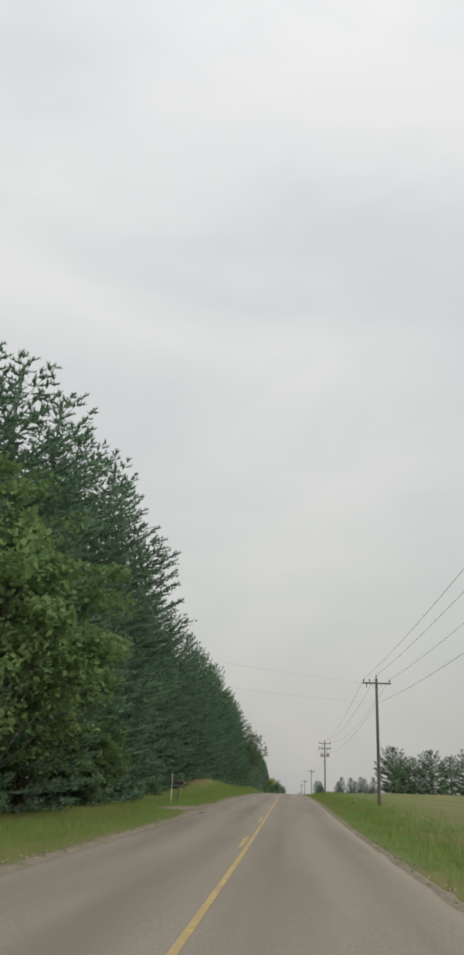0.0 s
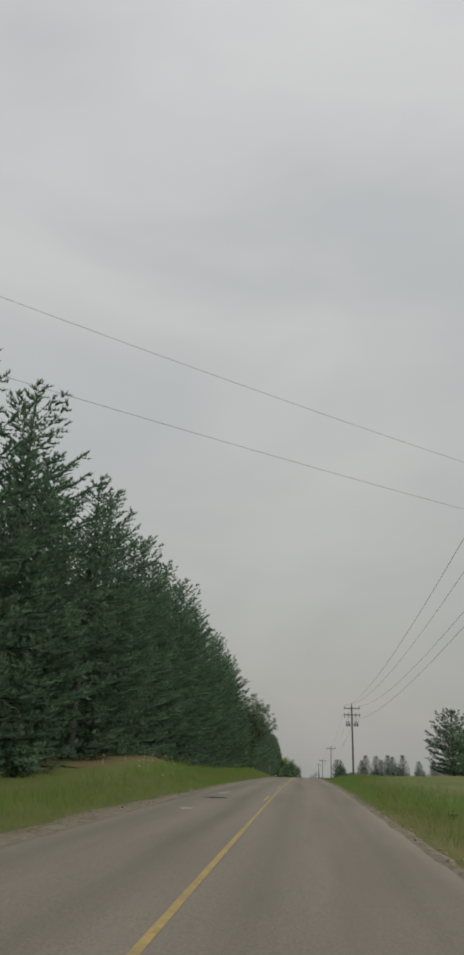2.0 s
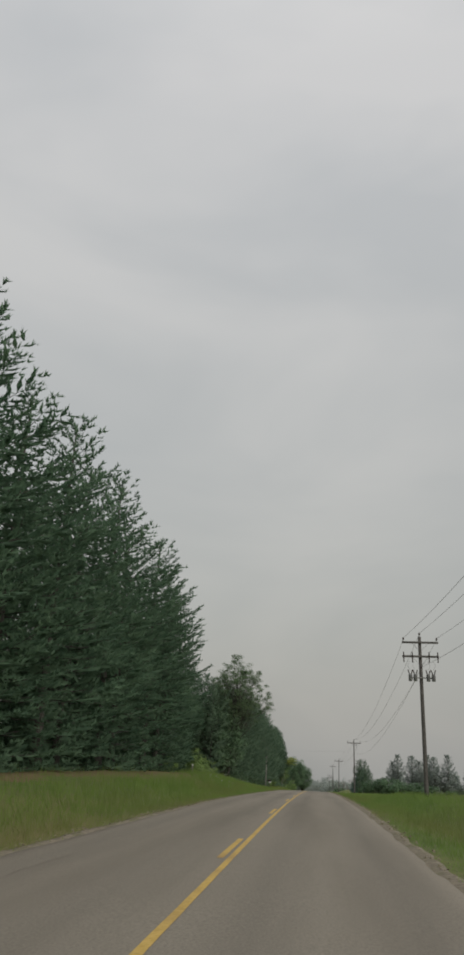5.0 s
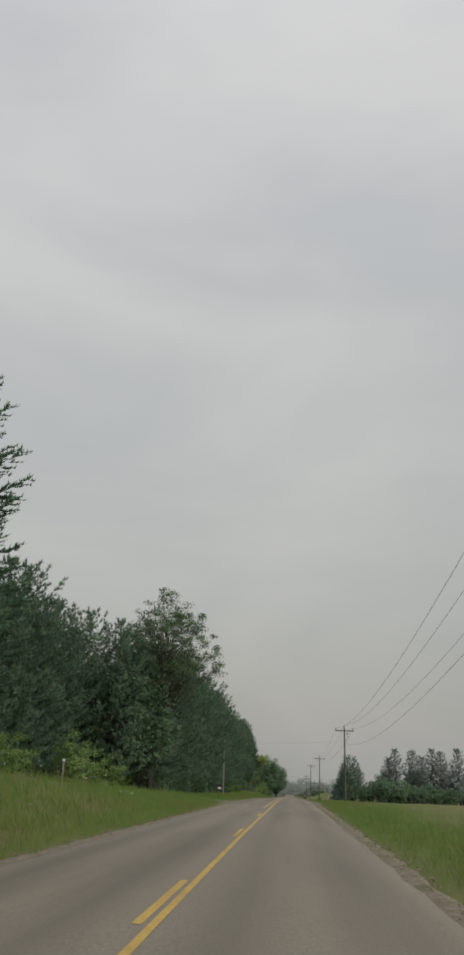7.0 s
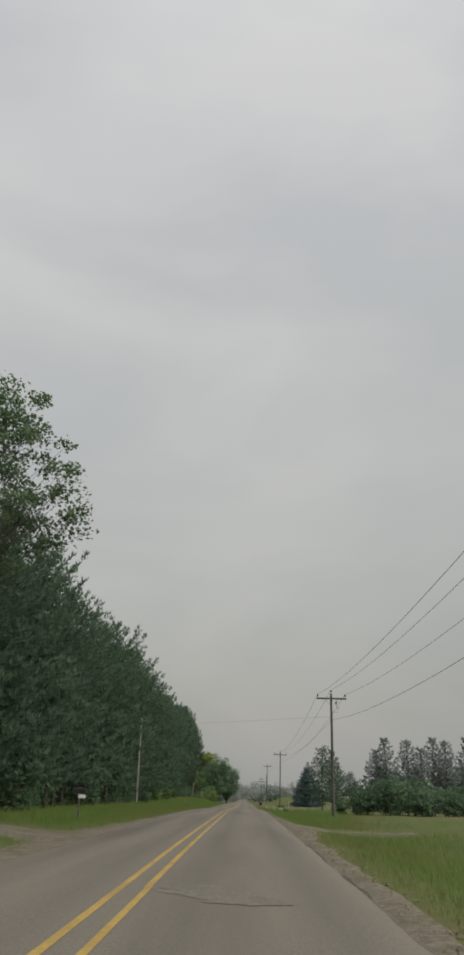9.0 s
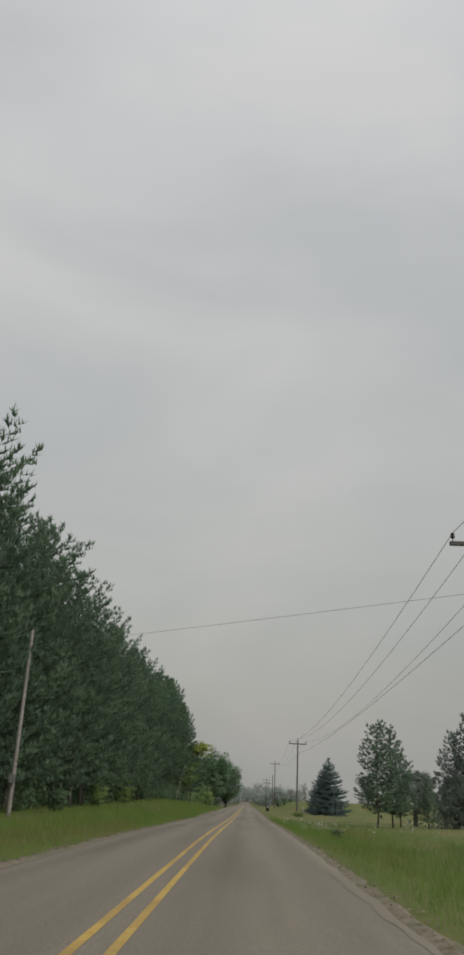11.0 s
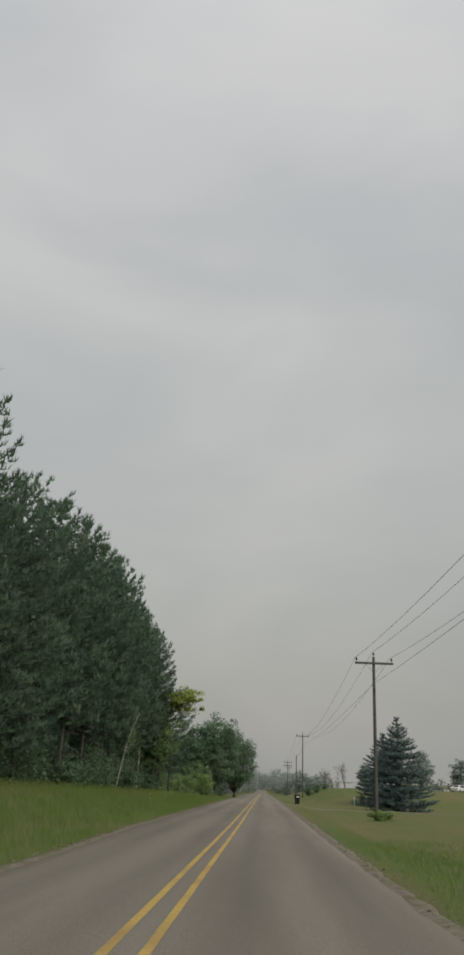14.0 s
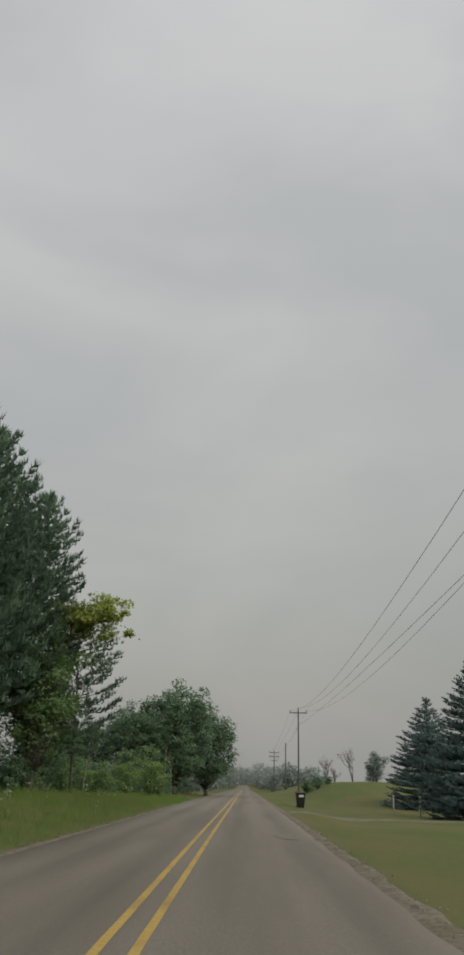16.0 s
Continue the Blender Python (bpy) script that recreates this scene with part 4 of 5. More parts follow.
for x, y, s, a in ((5.2, 283.6, 0.6, 0.0), (5.8, 284.6, 0.45, 1.0), (5.4, 71.5, 0.5, 5.0), (6.6, 75.0, 0.5, 0.5)):
    place(WEED, x, y, s, a)


def birch(seed, height, lean):
    """A thin white stem that leans and forks."""
    r = np.random.RandomState(seed)
    wood, crown = Soup(), Soup()
    s = np.linspace(0, 1, 7)
    spine = np.stack([lean[0] * s ** 1.4 + 0.08 * np.sin(s * 7), lean[1] * s ** 1.4, height * s], -1)
    wood.tube(spine, np.linspace(0.048, 0.014, 7), 6)
    for k in range(7):
        f = r.uniform(0.45, 0.95)
        at = np.array([np.interp(f, s, spine[:, j]) for j in range(3)])
        tip = at + (r.uniform(0.1, 1.1), r.uniform(-0.8, 0.8), r.uniform(0.5, 1.4))
        wood.tube([at, (at + tip) / 2 + (0, 0, -0.08), tip], [0.025, 0.016, 0.006], 4)
        crown.leaves(tip + r.normal(size=(45, 3)) * 0.35, 0.13, r)
    return wood.mesh("trunk", BIRCH, True), crown.mesh("crown", LIGHT_LEAF)


BIRCHES = [plant("birch", birch(61, 7.6, (1.9, 1.2)), "thin leaning white birch at the edge of a wood", group="thin white birches"),
           plant("birch", birch(62, 6.2, (0.7, -0.5)), "thin white birch in front of dark pines", group="thin white birches")]
for n, x, y, s, a in ((0, -8.9, 362.3, 0.66, 0.2), (1, -9.3, 374, 0.5, 2.1), (1, -9.0, 398, 0.9, 0.4), (0, -8.0, 438.5, 1.0, 1.0), (1, -7.0, 437.5, 1.15, 3.0)):
    place(BIRCHES[n], x, y, s, a)

# the field and lawn side
SPRUCES = [plant("blue_spruce", conifer(s, 10.2, 0.15, 4.1, 28, 13, spruce_shape, SPRUCE, tuft=0.19, broad=0.085, per=3, dense=5.0, tilt=-0.12, droop=0.16, lift=0.25, lateral=0.27, fill=0.2, trunk_r=0.16, core_n=34, jag=(0.86, 1.07), tier=0.5),
                 "dense blue-green spruce on a mown lawn", group="blue spruces on the lawn") for s in (71, 72)]
place(SPRUCES[0], 16.4, 402.9, 0.9, 0.3, 1.1)
place(SPRUCES[1], 17.2, 421.5, 0.92, 1.4, 0.99)
SCOTS = [plant("slender_pine", conifer(s, 8.4, 1.2, 1.8, 15, 5, lambda f: (0.75 + 0.35 * math.sin(2.6 * f + 0.9)) * (1 - 0.6 * f ** 2), RED_PINE, tuft=0.24, broad=0.075, per=4, dense=4.8, tilt=0.7, droop=0.1, lift=0.9, tier=0.35, trunk_r=0.085, core_n=11),
               "slender pine with an open crown on a lawn", group="slender pines on the lawn") for s in (73, 74)]
for n, x, y, s, a in ((0, 11.1, 310.2, 0.87, 0.0), (1, 12.6, 312.2, 0.86, 1.0), (0, 13.5, 313.2, 0.74, 2.0), (1, 15.8, 314.0, 0.5, 3.0)):
    place(SCOTS[n], x, y, s, a)
POPLARS = [plant("field_pine", conifer(s, 8.8, 0.3, 1.9, 17, 5, lambda f: (0.6 + 0.4 * math.sin(2.8 * f + 0.4)) * (1 - 0.7 * f ** 3), HAZED_PALE_LEAF, tuft=0.3, broad=0.11, per=3, dense=3.6, tilt=0.6, droop=0.1, lift=0.8, tier=0.35, fill=0.2, trunk_r=0.12),
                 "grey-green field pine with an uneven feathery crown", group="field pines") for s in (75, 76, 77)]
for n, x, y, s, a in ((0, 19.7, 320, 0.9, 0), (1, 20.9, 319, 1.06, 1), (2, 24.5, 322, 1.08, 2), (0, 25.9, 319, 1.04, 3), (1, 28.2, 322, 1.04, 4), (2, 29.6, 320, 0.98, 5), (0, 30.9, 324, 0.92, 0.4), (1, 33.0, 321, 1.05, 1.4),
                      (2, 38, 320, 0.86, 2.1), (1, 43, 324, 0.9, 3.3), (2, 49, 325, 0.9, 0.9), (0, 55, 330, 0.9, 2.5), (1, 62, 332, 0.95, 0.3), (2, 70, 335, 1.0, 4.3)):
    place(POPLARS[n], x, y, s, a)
COPSE = [plant("field_cedar", conifer(s, 8.4, 0.2, 3.4, 15, 7, lambda f: max(0.14, (1 - f ** 2.6) ** 0.75), DARK_LEAF, tuft=0.3, broad=0.11, per=4, dense=3.4, tilt=0.3, droop=0.12, lift=0.6, tier=0.35, fill=0.2, trunk_r=0.15, core_n=16),
               "bushy dark green tree at the edge of a hayfield", group="bushy field trees") for s in (78, 79)]
for n, x, y, s, a in ((0, 19.6, 152, 0.9, 0), (1, 23.8, 154, 0.72, 1), (0, 27.0, 155, 0.98, 2), (1, 30.5, 156, 1.08, 3), (0, 34.5, 157, 1.05, 4), (1, 38.5, 158, 1.0, 5), (0, 43, 160, 1.1, 0.5), (1, 48, 161, 1.0, 1.5), (0, 22, 159, 0.8, 2.5)):
    place(COPSE[n], x, y, s, a)
ROUND = plant("round_maple", broadleaf(80, 8.6, 1.9, 4.6, 110, 100, 0.32, HAZED_LEAF, hollow=0.45, trunk_r=0.2, puff=1.2, lobes=0.4), "round-headed dark maple on a far lawn")
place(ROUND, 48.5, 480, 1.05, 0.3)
FAR_TREE = plant("lawn_tree", broadleaf(81, 10.0, 0.8, 3.4, 60, 55, 0.42, HAZED_PALE_LEAF, hollow=0.35, trunk_r=0.16, puff=1.15, lobes=0.6), "grey-green hazy tree beyond a lawn", group="far lawn trees")
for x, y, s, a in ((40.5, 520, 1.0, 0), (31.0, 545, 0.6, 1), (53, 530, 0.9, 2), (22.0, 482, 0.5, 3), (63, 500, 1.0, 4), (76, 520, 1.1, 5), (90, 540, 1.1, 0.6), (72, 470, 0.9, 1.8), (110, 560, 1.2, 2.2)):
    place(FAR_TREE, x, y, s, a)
for n, (x, y, h) in enumerate(((12.7, 470, 4.6), (14.4, 474, 2.8), (16.9, 472, 6.0))):
    tree = empty_thing("bare_tree", "leafless grey tree on top of a grassy mound", "tree", Matrix.Translation((x, y, float(ground_z(x, y)) - 0.05)), "leafless trees")
    part("trunk", bare_tree(90 + n, h), tree)


def far_wood(seed, spots, leaf, label, title, mat=HAZED_LEAF):
    """Distant woods that nobody could count: crowns of leaf clumps on short stems, in one mesh."""
    r = np.random.RandomState(seed)
    soup = Soup()
    for x, y, h, w in spots:
        z = float(ground_z(x, y))
        soup.tube([(x, y, z - 0.1), (x, y, z + h * 0.6)], [0.25, 0.1], 4)
        for _ in range(14):
            d = unit(r.normal(size=3))
            tip = np.array([x, y, z + h * 0.52]) + d * (w, w, h * 0.42) * r.uniform(0.4, 1.0)
            at = tip + unit(r.normal(size=(15, 3))) * r.uniform(0, 1, (15, 1)) ** 0.4 * w * 0.45
            soup.leaves(at, leaf, r)
    return tagged(new(title, soup.mesh(title, mat)), label, "woods", kind="stuff")


# Far crowns below take the leaf colours with haze painted in
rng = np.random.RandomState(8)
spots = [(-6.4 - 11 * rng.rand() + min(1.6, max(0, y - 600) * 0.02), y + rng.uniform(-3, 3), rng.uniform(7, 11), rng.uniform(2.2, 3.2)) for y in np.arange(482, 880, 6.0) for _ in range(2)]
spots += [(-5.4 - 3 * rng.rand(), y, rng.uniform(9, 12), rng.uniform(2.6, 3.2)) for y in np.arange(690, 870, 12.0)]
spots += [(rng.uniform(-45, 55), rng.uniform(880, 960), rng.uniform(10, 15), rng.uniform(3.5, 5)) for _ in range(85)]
far_wood(1, spots, 0.95, "hazy grey-green roadside woods far down the road", "far_roadside_woods", HAZED_FAR_LEAF)
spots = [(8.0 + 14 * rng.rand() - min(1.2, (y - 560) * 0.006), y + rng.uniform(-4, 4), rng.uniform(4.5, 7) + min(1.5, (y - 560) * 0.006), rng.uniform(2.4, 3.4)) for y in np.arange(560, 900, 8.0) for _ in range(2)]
far_wood(2, spots, 0.95, "hazy grey-green trees beyond the fields", "far_field_woods", HAZED_FAR_LEAF)
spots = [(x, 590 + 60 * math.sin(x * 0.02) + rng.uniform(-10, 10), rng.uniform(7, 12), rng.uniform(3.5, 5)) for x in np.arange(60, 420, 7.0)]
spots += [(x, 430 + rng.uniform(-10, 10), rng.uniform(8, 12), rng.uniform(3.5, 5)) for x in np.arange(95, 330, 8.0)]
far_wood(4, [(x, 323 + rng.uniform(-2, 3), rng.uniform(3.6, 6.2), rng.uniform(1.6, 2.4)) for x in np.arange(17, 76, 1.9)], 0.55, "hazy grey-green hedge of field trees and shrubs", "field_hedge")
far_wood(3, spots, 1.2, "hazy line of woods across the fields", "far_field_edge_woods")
spots = [(x + rng.uniform(-1.5, 1.5) - (3.5 if 186 < y < 240 else 0.0), y + rng.uniform(-2, 2), rng.uniform(10, 12.5), rng.uniform(2.8, 3.6)) for x in (-24, -31, -38) for y in np.arange(6, 402, 5.5)]
far_wood(9, spots, 0.6, "dark green tree crowns deep in a roadside wood", "deep_roadside_woods", DARK_LEAF)


def undergrowth(seed, ys, x0, x1, label, title, mat=DARK_LEAF):
    """Low brush between the trunks, too tangled to count."""
    r = np.random.RandomState(seed)
    soup = Soup()
    for y in ys:
        x, h = r.uniform(x0, x1), r.uniform(1.2, 3.0)
        z = float(ground_z(x, y))
        for _ in range(9):
            tip = np.array([x, y, z]) + r.normal(size=3) * (0.5, 0.9, 0) + (0, 0, r.uniform(0.1, 1) * h)
            soup.tube([(x, y, z - 0.05), tip], [0.025, 0.006], 3)
            soup.leaves(tip + r.normal(size=(30, 3)) * (0.5, 0.5, 0.35), 0.2, r)
    return tagged(new(title, soup.mesh(title, mat)), label, "brush", kind="stuff")


undergrowth(4, np.arange(2, 190, 1.6), -17.5, -13.0, "tangled dark green brush between white pine trunks", "pine_wood_brush")
undergrowth(5, np.arange(232, 418, 1.2), -14.5, -10.3, "tangled dark green brush between red pine trunks", "plantation_brush")
undergrowth(6, np.arange(420, 476, 1.2), -15.0, -6.5, "tangled dark green brush under oaks", "oak_wood_brush")
undergrowth(7, 321 + 2 * np.sin(np.arange(70)), 16, 76, "low grey-green brush below field pines", "field_brush", HAZED_LEAF)
undergrowth(8, np.arange(186, 238, 1.0), -21.5, -16.5, "dark brush at the foot of a pine wood", "wood_edge_brush")

# a backdrop ring with a wooded outline closes the distance; its emission paints the haze
HAZE_GLOW = bpy.data.materials.new("haze_glow_backdrop")
HAZE_GLOW.use_nodes = True
hn, hl = HAZE_GLOW.node_tree.nodes, HAZE_GLOW.node_tree.links
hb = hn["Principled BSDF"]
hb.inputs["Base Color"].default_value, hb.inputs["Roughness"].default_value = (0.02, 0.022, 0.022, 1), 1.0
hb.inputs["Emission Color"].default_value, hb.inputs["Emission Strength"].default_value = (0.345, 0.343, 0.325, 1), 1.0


def skyline():
    a = np.linspace(0, 2 * np.pi, 720, endpoint=False)
    r = np.random.RandomState(3)
    bumps = 2.6 + 2.0 * np.sin(a * 9) + 1.8 * np.sin(a * 31 + 1) + 1.2 * np.sin(a * 83 + 2) + r.uniform(-0.8, 0.8, 720)
    cx, cy, rad = 0.0, 330.0, 640.0
    low = np.stack([cx + rad * np.cos(a), cy + rad * np.sin(a), np.full(720, -22.0)], -1)
    high = np.stack([cx + (rad + 25) * np.cos(a), cy + (rad + 25) * np.sin(a), -7.5 + bumps], -1)
    i = np.arange(720)
    j = (i + 1) % 720
    return tri_mesh("distance_backdrop", np.concatenate([low, high]), np.concatenate([np.stack([j, i, i + 720], -1), np.stack([j, i + 720, j + 720], -1)]), HAZE_GLOW, True)


tagged(new("distance_backdrop", skyline()), "pale blue-grey wooded skyline backdrop glowing in haze colour", "backdrop", kind="structure")


# ---- power line ----
def insulator(m, at, parent, label="brown porcelain insulator"):
    prof = [(0.015, 0.0), (0.015, 0.1), (0.06, 0.11), (0.075, 0.15), (0.05, 0.17), (0.05, 0.19), (0.065, 0.21), (0.045, 0.26), (0.02, 0.28)]
    return part("insulator", (lathe(prof, 10, at), PORCELAIN), parent, label)


def crossarm(pole, z, half=1.2):
    part("crossarm", (block((2 * half, 0.1, 0.13), (0, -0.19, z), 0.012), POLE_WOOD), pole)
    for s in (-1, 1):
        start, end = Vector((s * 0.55, -0.245, z - 0.05)), Vector((s * 0.05, -0.2, z - 0.55))
        way = end - start
        part("brace", (block((0.035, 0.012, way.length), (start + end) / 2, 0.003, way.to_track_quat("Z", "Y").to_matrix().to_4x4()), POLE_WOOD), pole)


def utility_pole(x, y, top, label, arms=1, cans=False, hardware="", lean=0.0, thick=0.11):
    base = float(ground_z(x, y))
    h = top - base
    pole = empty_thing("utility_pole", label, "utility pole", Matrix.Translation((x, y, base)) @ Matrix.Rotation(lean, 4, "Y"), "roadside utility poles")
    part("pole", (lathe([(thick * 1.08, -0.3), (thick * 1.04, 0.4), (thick * 0.92, h * 0.5), (thick * 0.78, h - 0.02), (thick * 0.7, h)], 14), POLE_WOOD), pole)
    crossarm(pole, h - 0.42)
    for s in (-1.1, 1.1):
        insulator(pole, (s, -0.19, h - 0.36), pole)
    insulator(pole, (0, 0, h), pole)
    if arms > 1:
        crossarm(pole, h - 1.35)
        for s in (-1.12, -0.55, 0.55, 1.12):
            part("cutout_fuse", (lathe([(0.02, -0.36), (0.045, -0.33), (0.03, -0.2), (0.045, -0.1), (0.03, 0.05), (0.045, 0.15), (0.03, 0.26), (0.045, 0.3), (0.02, 0.34)], 8, (s, -0.28, h - 1.4)), PORCELAIN), pole, "dark cutout fuse")
    if cans:
        part("bracket", (block((1.7, 0.08, 0.07), (0, -0.2, h - 2.75), 0.01), STEEL), pole, "steel transformer bracket")
        for s in (-0.74, -0.42, 0.42, 0.76):
            can = part("transformer", (lathe([(0.1, -0.24), (0.125, -0.21), (0.125, 0.14), (0.13, 0.16), (0.1, 0.2), (0.04, 0.22)], 14, (s, -0.36, h - 2.75)), CAN_GREY), pole, "grey transformer can")
            for k in (-1, 1):
                lean_out = Matrix.Rotation(k * 0.3, 4, "Y")
                part("bushing", (lathe([(0.02, 0.0), (0.045, 0.03), (0.028, 0.09), (0.045, 0.14), (0.028, 0.2), (0.04, 0.24), (0.015, 0.34)], 8, (s + 0.05 * k, -0.36, h - 2.56), lean_out), PORCELAIN), can, "dark porcelain bushing")
        drop = Soup()
        for s in (-0.74, -0.42, 0.42, 0.76):
            k = np.linspace(0, 1, 9)
            drop.tube(np.stack([s + 0.14 * np.sin(k * 3.1) * (1 if s > 0 else -1), np.full(9, -0.34), h - 2.25 + 0.55 * k], -1), np.full(9, 0.009), 4)
        part("drop_leads", drop.mesh("drop_leads", CABLE, True), pole, "thin looping leads above the transformers")
    if "fuse" in hardware:
        part("cutout_fuse", (lathe([(0.02, -0.32), (0.045, -0.28), (0.03, -0.15), (0.045, -0.02), (0.02, 0.05)], 8, (-0.86, -0.26, h - 0.5)), PORCELAIN), pole, "dark cutout fuse")
        insulator(pole, (-0.6, -0.19, h - 0.36), pole)
    if "loop" in hardware:
        loop = Soup()
        a = np.linspace(0.3, 6.0, 14)
        loop.tube(np.stack([0.48 + 0.11 * np.cos(a), np.full(14, -0.28), h - 0.95 + 0.28 * np.sin(a)], -1), np.full(14, 0.018), 5)
        part("jumper_loop", loop.mesh("jumper_loop", CABLE, True), pole, "dark looped jumper cable")
        part("spur", (block((0.45, 0.03, 0.03), (0.3, -0.16, h - 1.45), 0.004), STEEL), pole, "short steel spur")
        part("arrester", (lathe([(0.02, -0.14), (0.05, -0.1), (0.05, 0.1), (0.02, 0.14)], 8, (0.35, -0.3, h - 0.75)), PORCELAIN), pole, "dark lightning arrester")
    part("neutral_clevis", (lathe([(0.03, -0.05), (0.055, -0.03), (0.035, 0.0), (0.055, 0.03), (0.03, 0.05)], 8, (0, -0.2, h - 2.05)), PORCELAIN), pole, "brown spool insulator")
    return pole


POLES = [(8.3, -28.0, 9.9), (8.3, 69.5, 11.05), (8.2, 168.9, 12.15), (8.1, 267.5, 9.65), (7.7, 357.7, 8.25), (8.0, 458.7, 8.15), (8.1, 558.0, 4.9), (11.5, 655.0, 4.0)]
PLAIN = "weathered wooden utility pole with one crossarm"
for n, (x, y, top) in enumerate(POLES):
    label = {1: "weathered wooden utility pole with crossarm and hanging fuse", 2: "wooden utility pole with two crossarms and grey transformers", 3: "weathered wooden utility pole with a looped jumper cable"}.get(n, PLAIN)
    utility_pole(x, y, top, label, arms=2 if n in (2, 6) else 1, cans=n == 2, hardware={1: "fuse", 3: "loop"}.get(n, ""), lean={4: 0.01, 2: -0.006}.get(n, 0.0), thick=0.135 if n < 3 else 0.11)

bare = empty_thing("utility_pole", "tall bare wooden pole with no crossarm", "utility pole", Matrix.Translation((9.4, 524, float(ground_z(9.4, 524)))), "roadside utility poles")
part("pole", (lathe([(0.15, -0.3), (0.14, 1.0), (0.1, 9.3), (0.09, 9.4)], 12), POLE_WOOD), bare)


def cable(points, sags, r=0.011):
    soup = Soup()
    path = []
    for a, b, sag in zip(points, points[1:], sags):
        s = np.linspace(0, 1, 17)[:, None]
        a, b = np.asarray(a, float), np.asarray(b, float)
        path.append((a + (b - a) * s - np.array((0, 0, 1)) * 4 * sag * s * (1 - s))[:-1])
    path = np.concatenate(path + [np.asarray(points[-1:], float)])
    soup.tube(path, np.full(len(path), r), 5)
    return soup.mesh("wire", CABLE, True)


PHASE_SAG, NEUTRAL_SAG = (1.2, 1.5, 2.05, 1.5, 2.0, 1.2, 1.2), (1.4, 1.4, 2.1, 0.65, 0.45, 0.8, 0.8)
for dx, dz, sag, r in ((-1.1, -0.1, PHASE_SAG, 0.01), (0.0, 0.27, PHASE_SAG, 0.01), (1.1, -0.1, PHASE_SAG, 0.01), (0.0, -2.05, NEUTRAL_SAG, 0.01)):
    pts = [(x + dx, y - (0.19 if abs(dx) > 1 else 0.0 if dz > 0 else 0.2), top + dz + (0.35 if dz < -2 and 300 < y < 400 else 0.0)) for x, y, top in POLES]
    tagged(new("overhead_wire", cable(pts, sag, r)), "thin grey overhead wire sagging between utility poles", "overhead wire", "wires along the road")
tagged(new("overhead_wire", cable([(8.2, 70.0, 10.66), (-13.2, 51.8, 10.74)], (0.25,), 0.0045)), "thin grey wire crossing above the road", "overhead wire", "wires across the road")
tagged(new("overhead_wire", cable([(8.2, 69.4, 8.99), (-13.2, 51.3, 8.68)], (0.2,), 0.0045)), "thin grey wire crossing above the road", "overhead wire", "wires across the road")
tagged(new("overhead_wire", cable([(8.1, 267.4, 7.86), (-8.5, 278.9, 7.52)], (0.03,), 0.006)), "thin grey wire crossing above the road", "overhead wire", "wires across the road")


def service_pole(x, y, top, label):
    base = float(ground_z(x, y))
    pole = empty_thing("service_pole", label, "utility pole", Matrix.Translation((x, y, base)))
    part("pole", (lathe([(0.095, -0.3), (0.09, 0.4), (0.068, top - base - 0.02), (0.055, top - base)], 12), GREY_WOOD), pole)
    part("insulator", (lathe([(0.03, -0.06), (0.05, -0.03), (0.03, 0), (0.05, 0.03), (0.03, 0.06)], 8, (0.12, -0.04, 7.5 - base)), PORCELAIN), pole, "brown spool insulator")
    part("meter_box", (block((0.24, 0.14, 0.36), (0, -0.17, 1.5), 0.02), STEEL), pole, "small grey meter box")
    return pole


service_pole(-8.6, 279.1, 8.25, "slim silver-grey wooden pole at the edge of pines")
service_pole(-13.3, 51.55, 10.9, "slim silver-grey wooden pole among the pines")


# ---- small roadside things ----
def mailbox(x, y, label, arm=False, tube=False):
    base = float(ground_z(x, y))
    box = empty_thing("mailbox", label, "mailbox", pose(x, y, base, 0, 0, 90))
    part("post", (block((0.08, 0.08, 1.35), (0, 0, 0.375), 0.008), POLE_WOOD), box, "dark weathered wooden post")
    bm = bmesh.new()
    outline = [(-0.085, 0.0), (0.085, 0.0)] + [(0.085 * math.cos(a), 0.13 + 0.085 * math.sin(a)) for a in np.linspace(0, math.pi, 9)]
    for yy in (-0.26, 0.26):
        for u, w in outline:
            bm.verts.new((u, yy, 1.06 + w))
    bm.verts.ensure_lookup_table()
    n = len(outline)
    for i in range(n):
        bm.faces.new((bm.verts[i], bm.verts[(i + 1) % n], bm.verts[n + (i + 1) % n], bm.verts[n + i]))
    bm.faces.new([bm.verts[i] for i in range(n)][::-1])
    bm.faces.new([bm.verts[n + i] for i in range(n)])
    body = part("box", (bm, DARK_METAL), box, "black sheet-metal mailbox")
    part("door", (block((0.15, 0.012, 0.18), (0, -0.268, 1.16), 0.004), DARK_METAL), body)
    part("flag", (block((0.008, 0.2, 0.05), (0.095, 0.02, 1.26), 0.002), RED_PAINT), body, "small red flag")
    part("bracket", (block((0.13, 0.4, 0.03), (0, 0, 1.045), 0.004), GREY_WOOD), box)
    if tube:
        part("newspaper_tube", (block((0.16, 0.3, 0.15), (0, -0.1, 0.94), 0.03), WHITE_PAINT), box, "white plastic newspaper tube")
    if arm:
        part("sign_stake", (block((0.05, 0.02, 1.9), (0.1, 0.42, 0.75), 0.004), WHITE_PAINT), box, "narrow pale marker stake")
    return box


mailbox(-5.6, 49.4, "black mailbox on a wooden post beside a driveway", True)
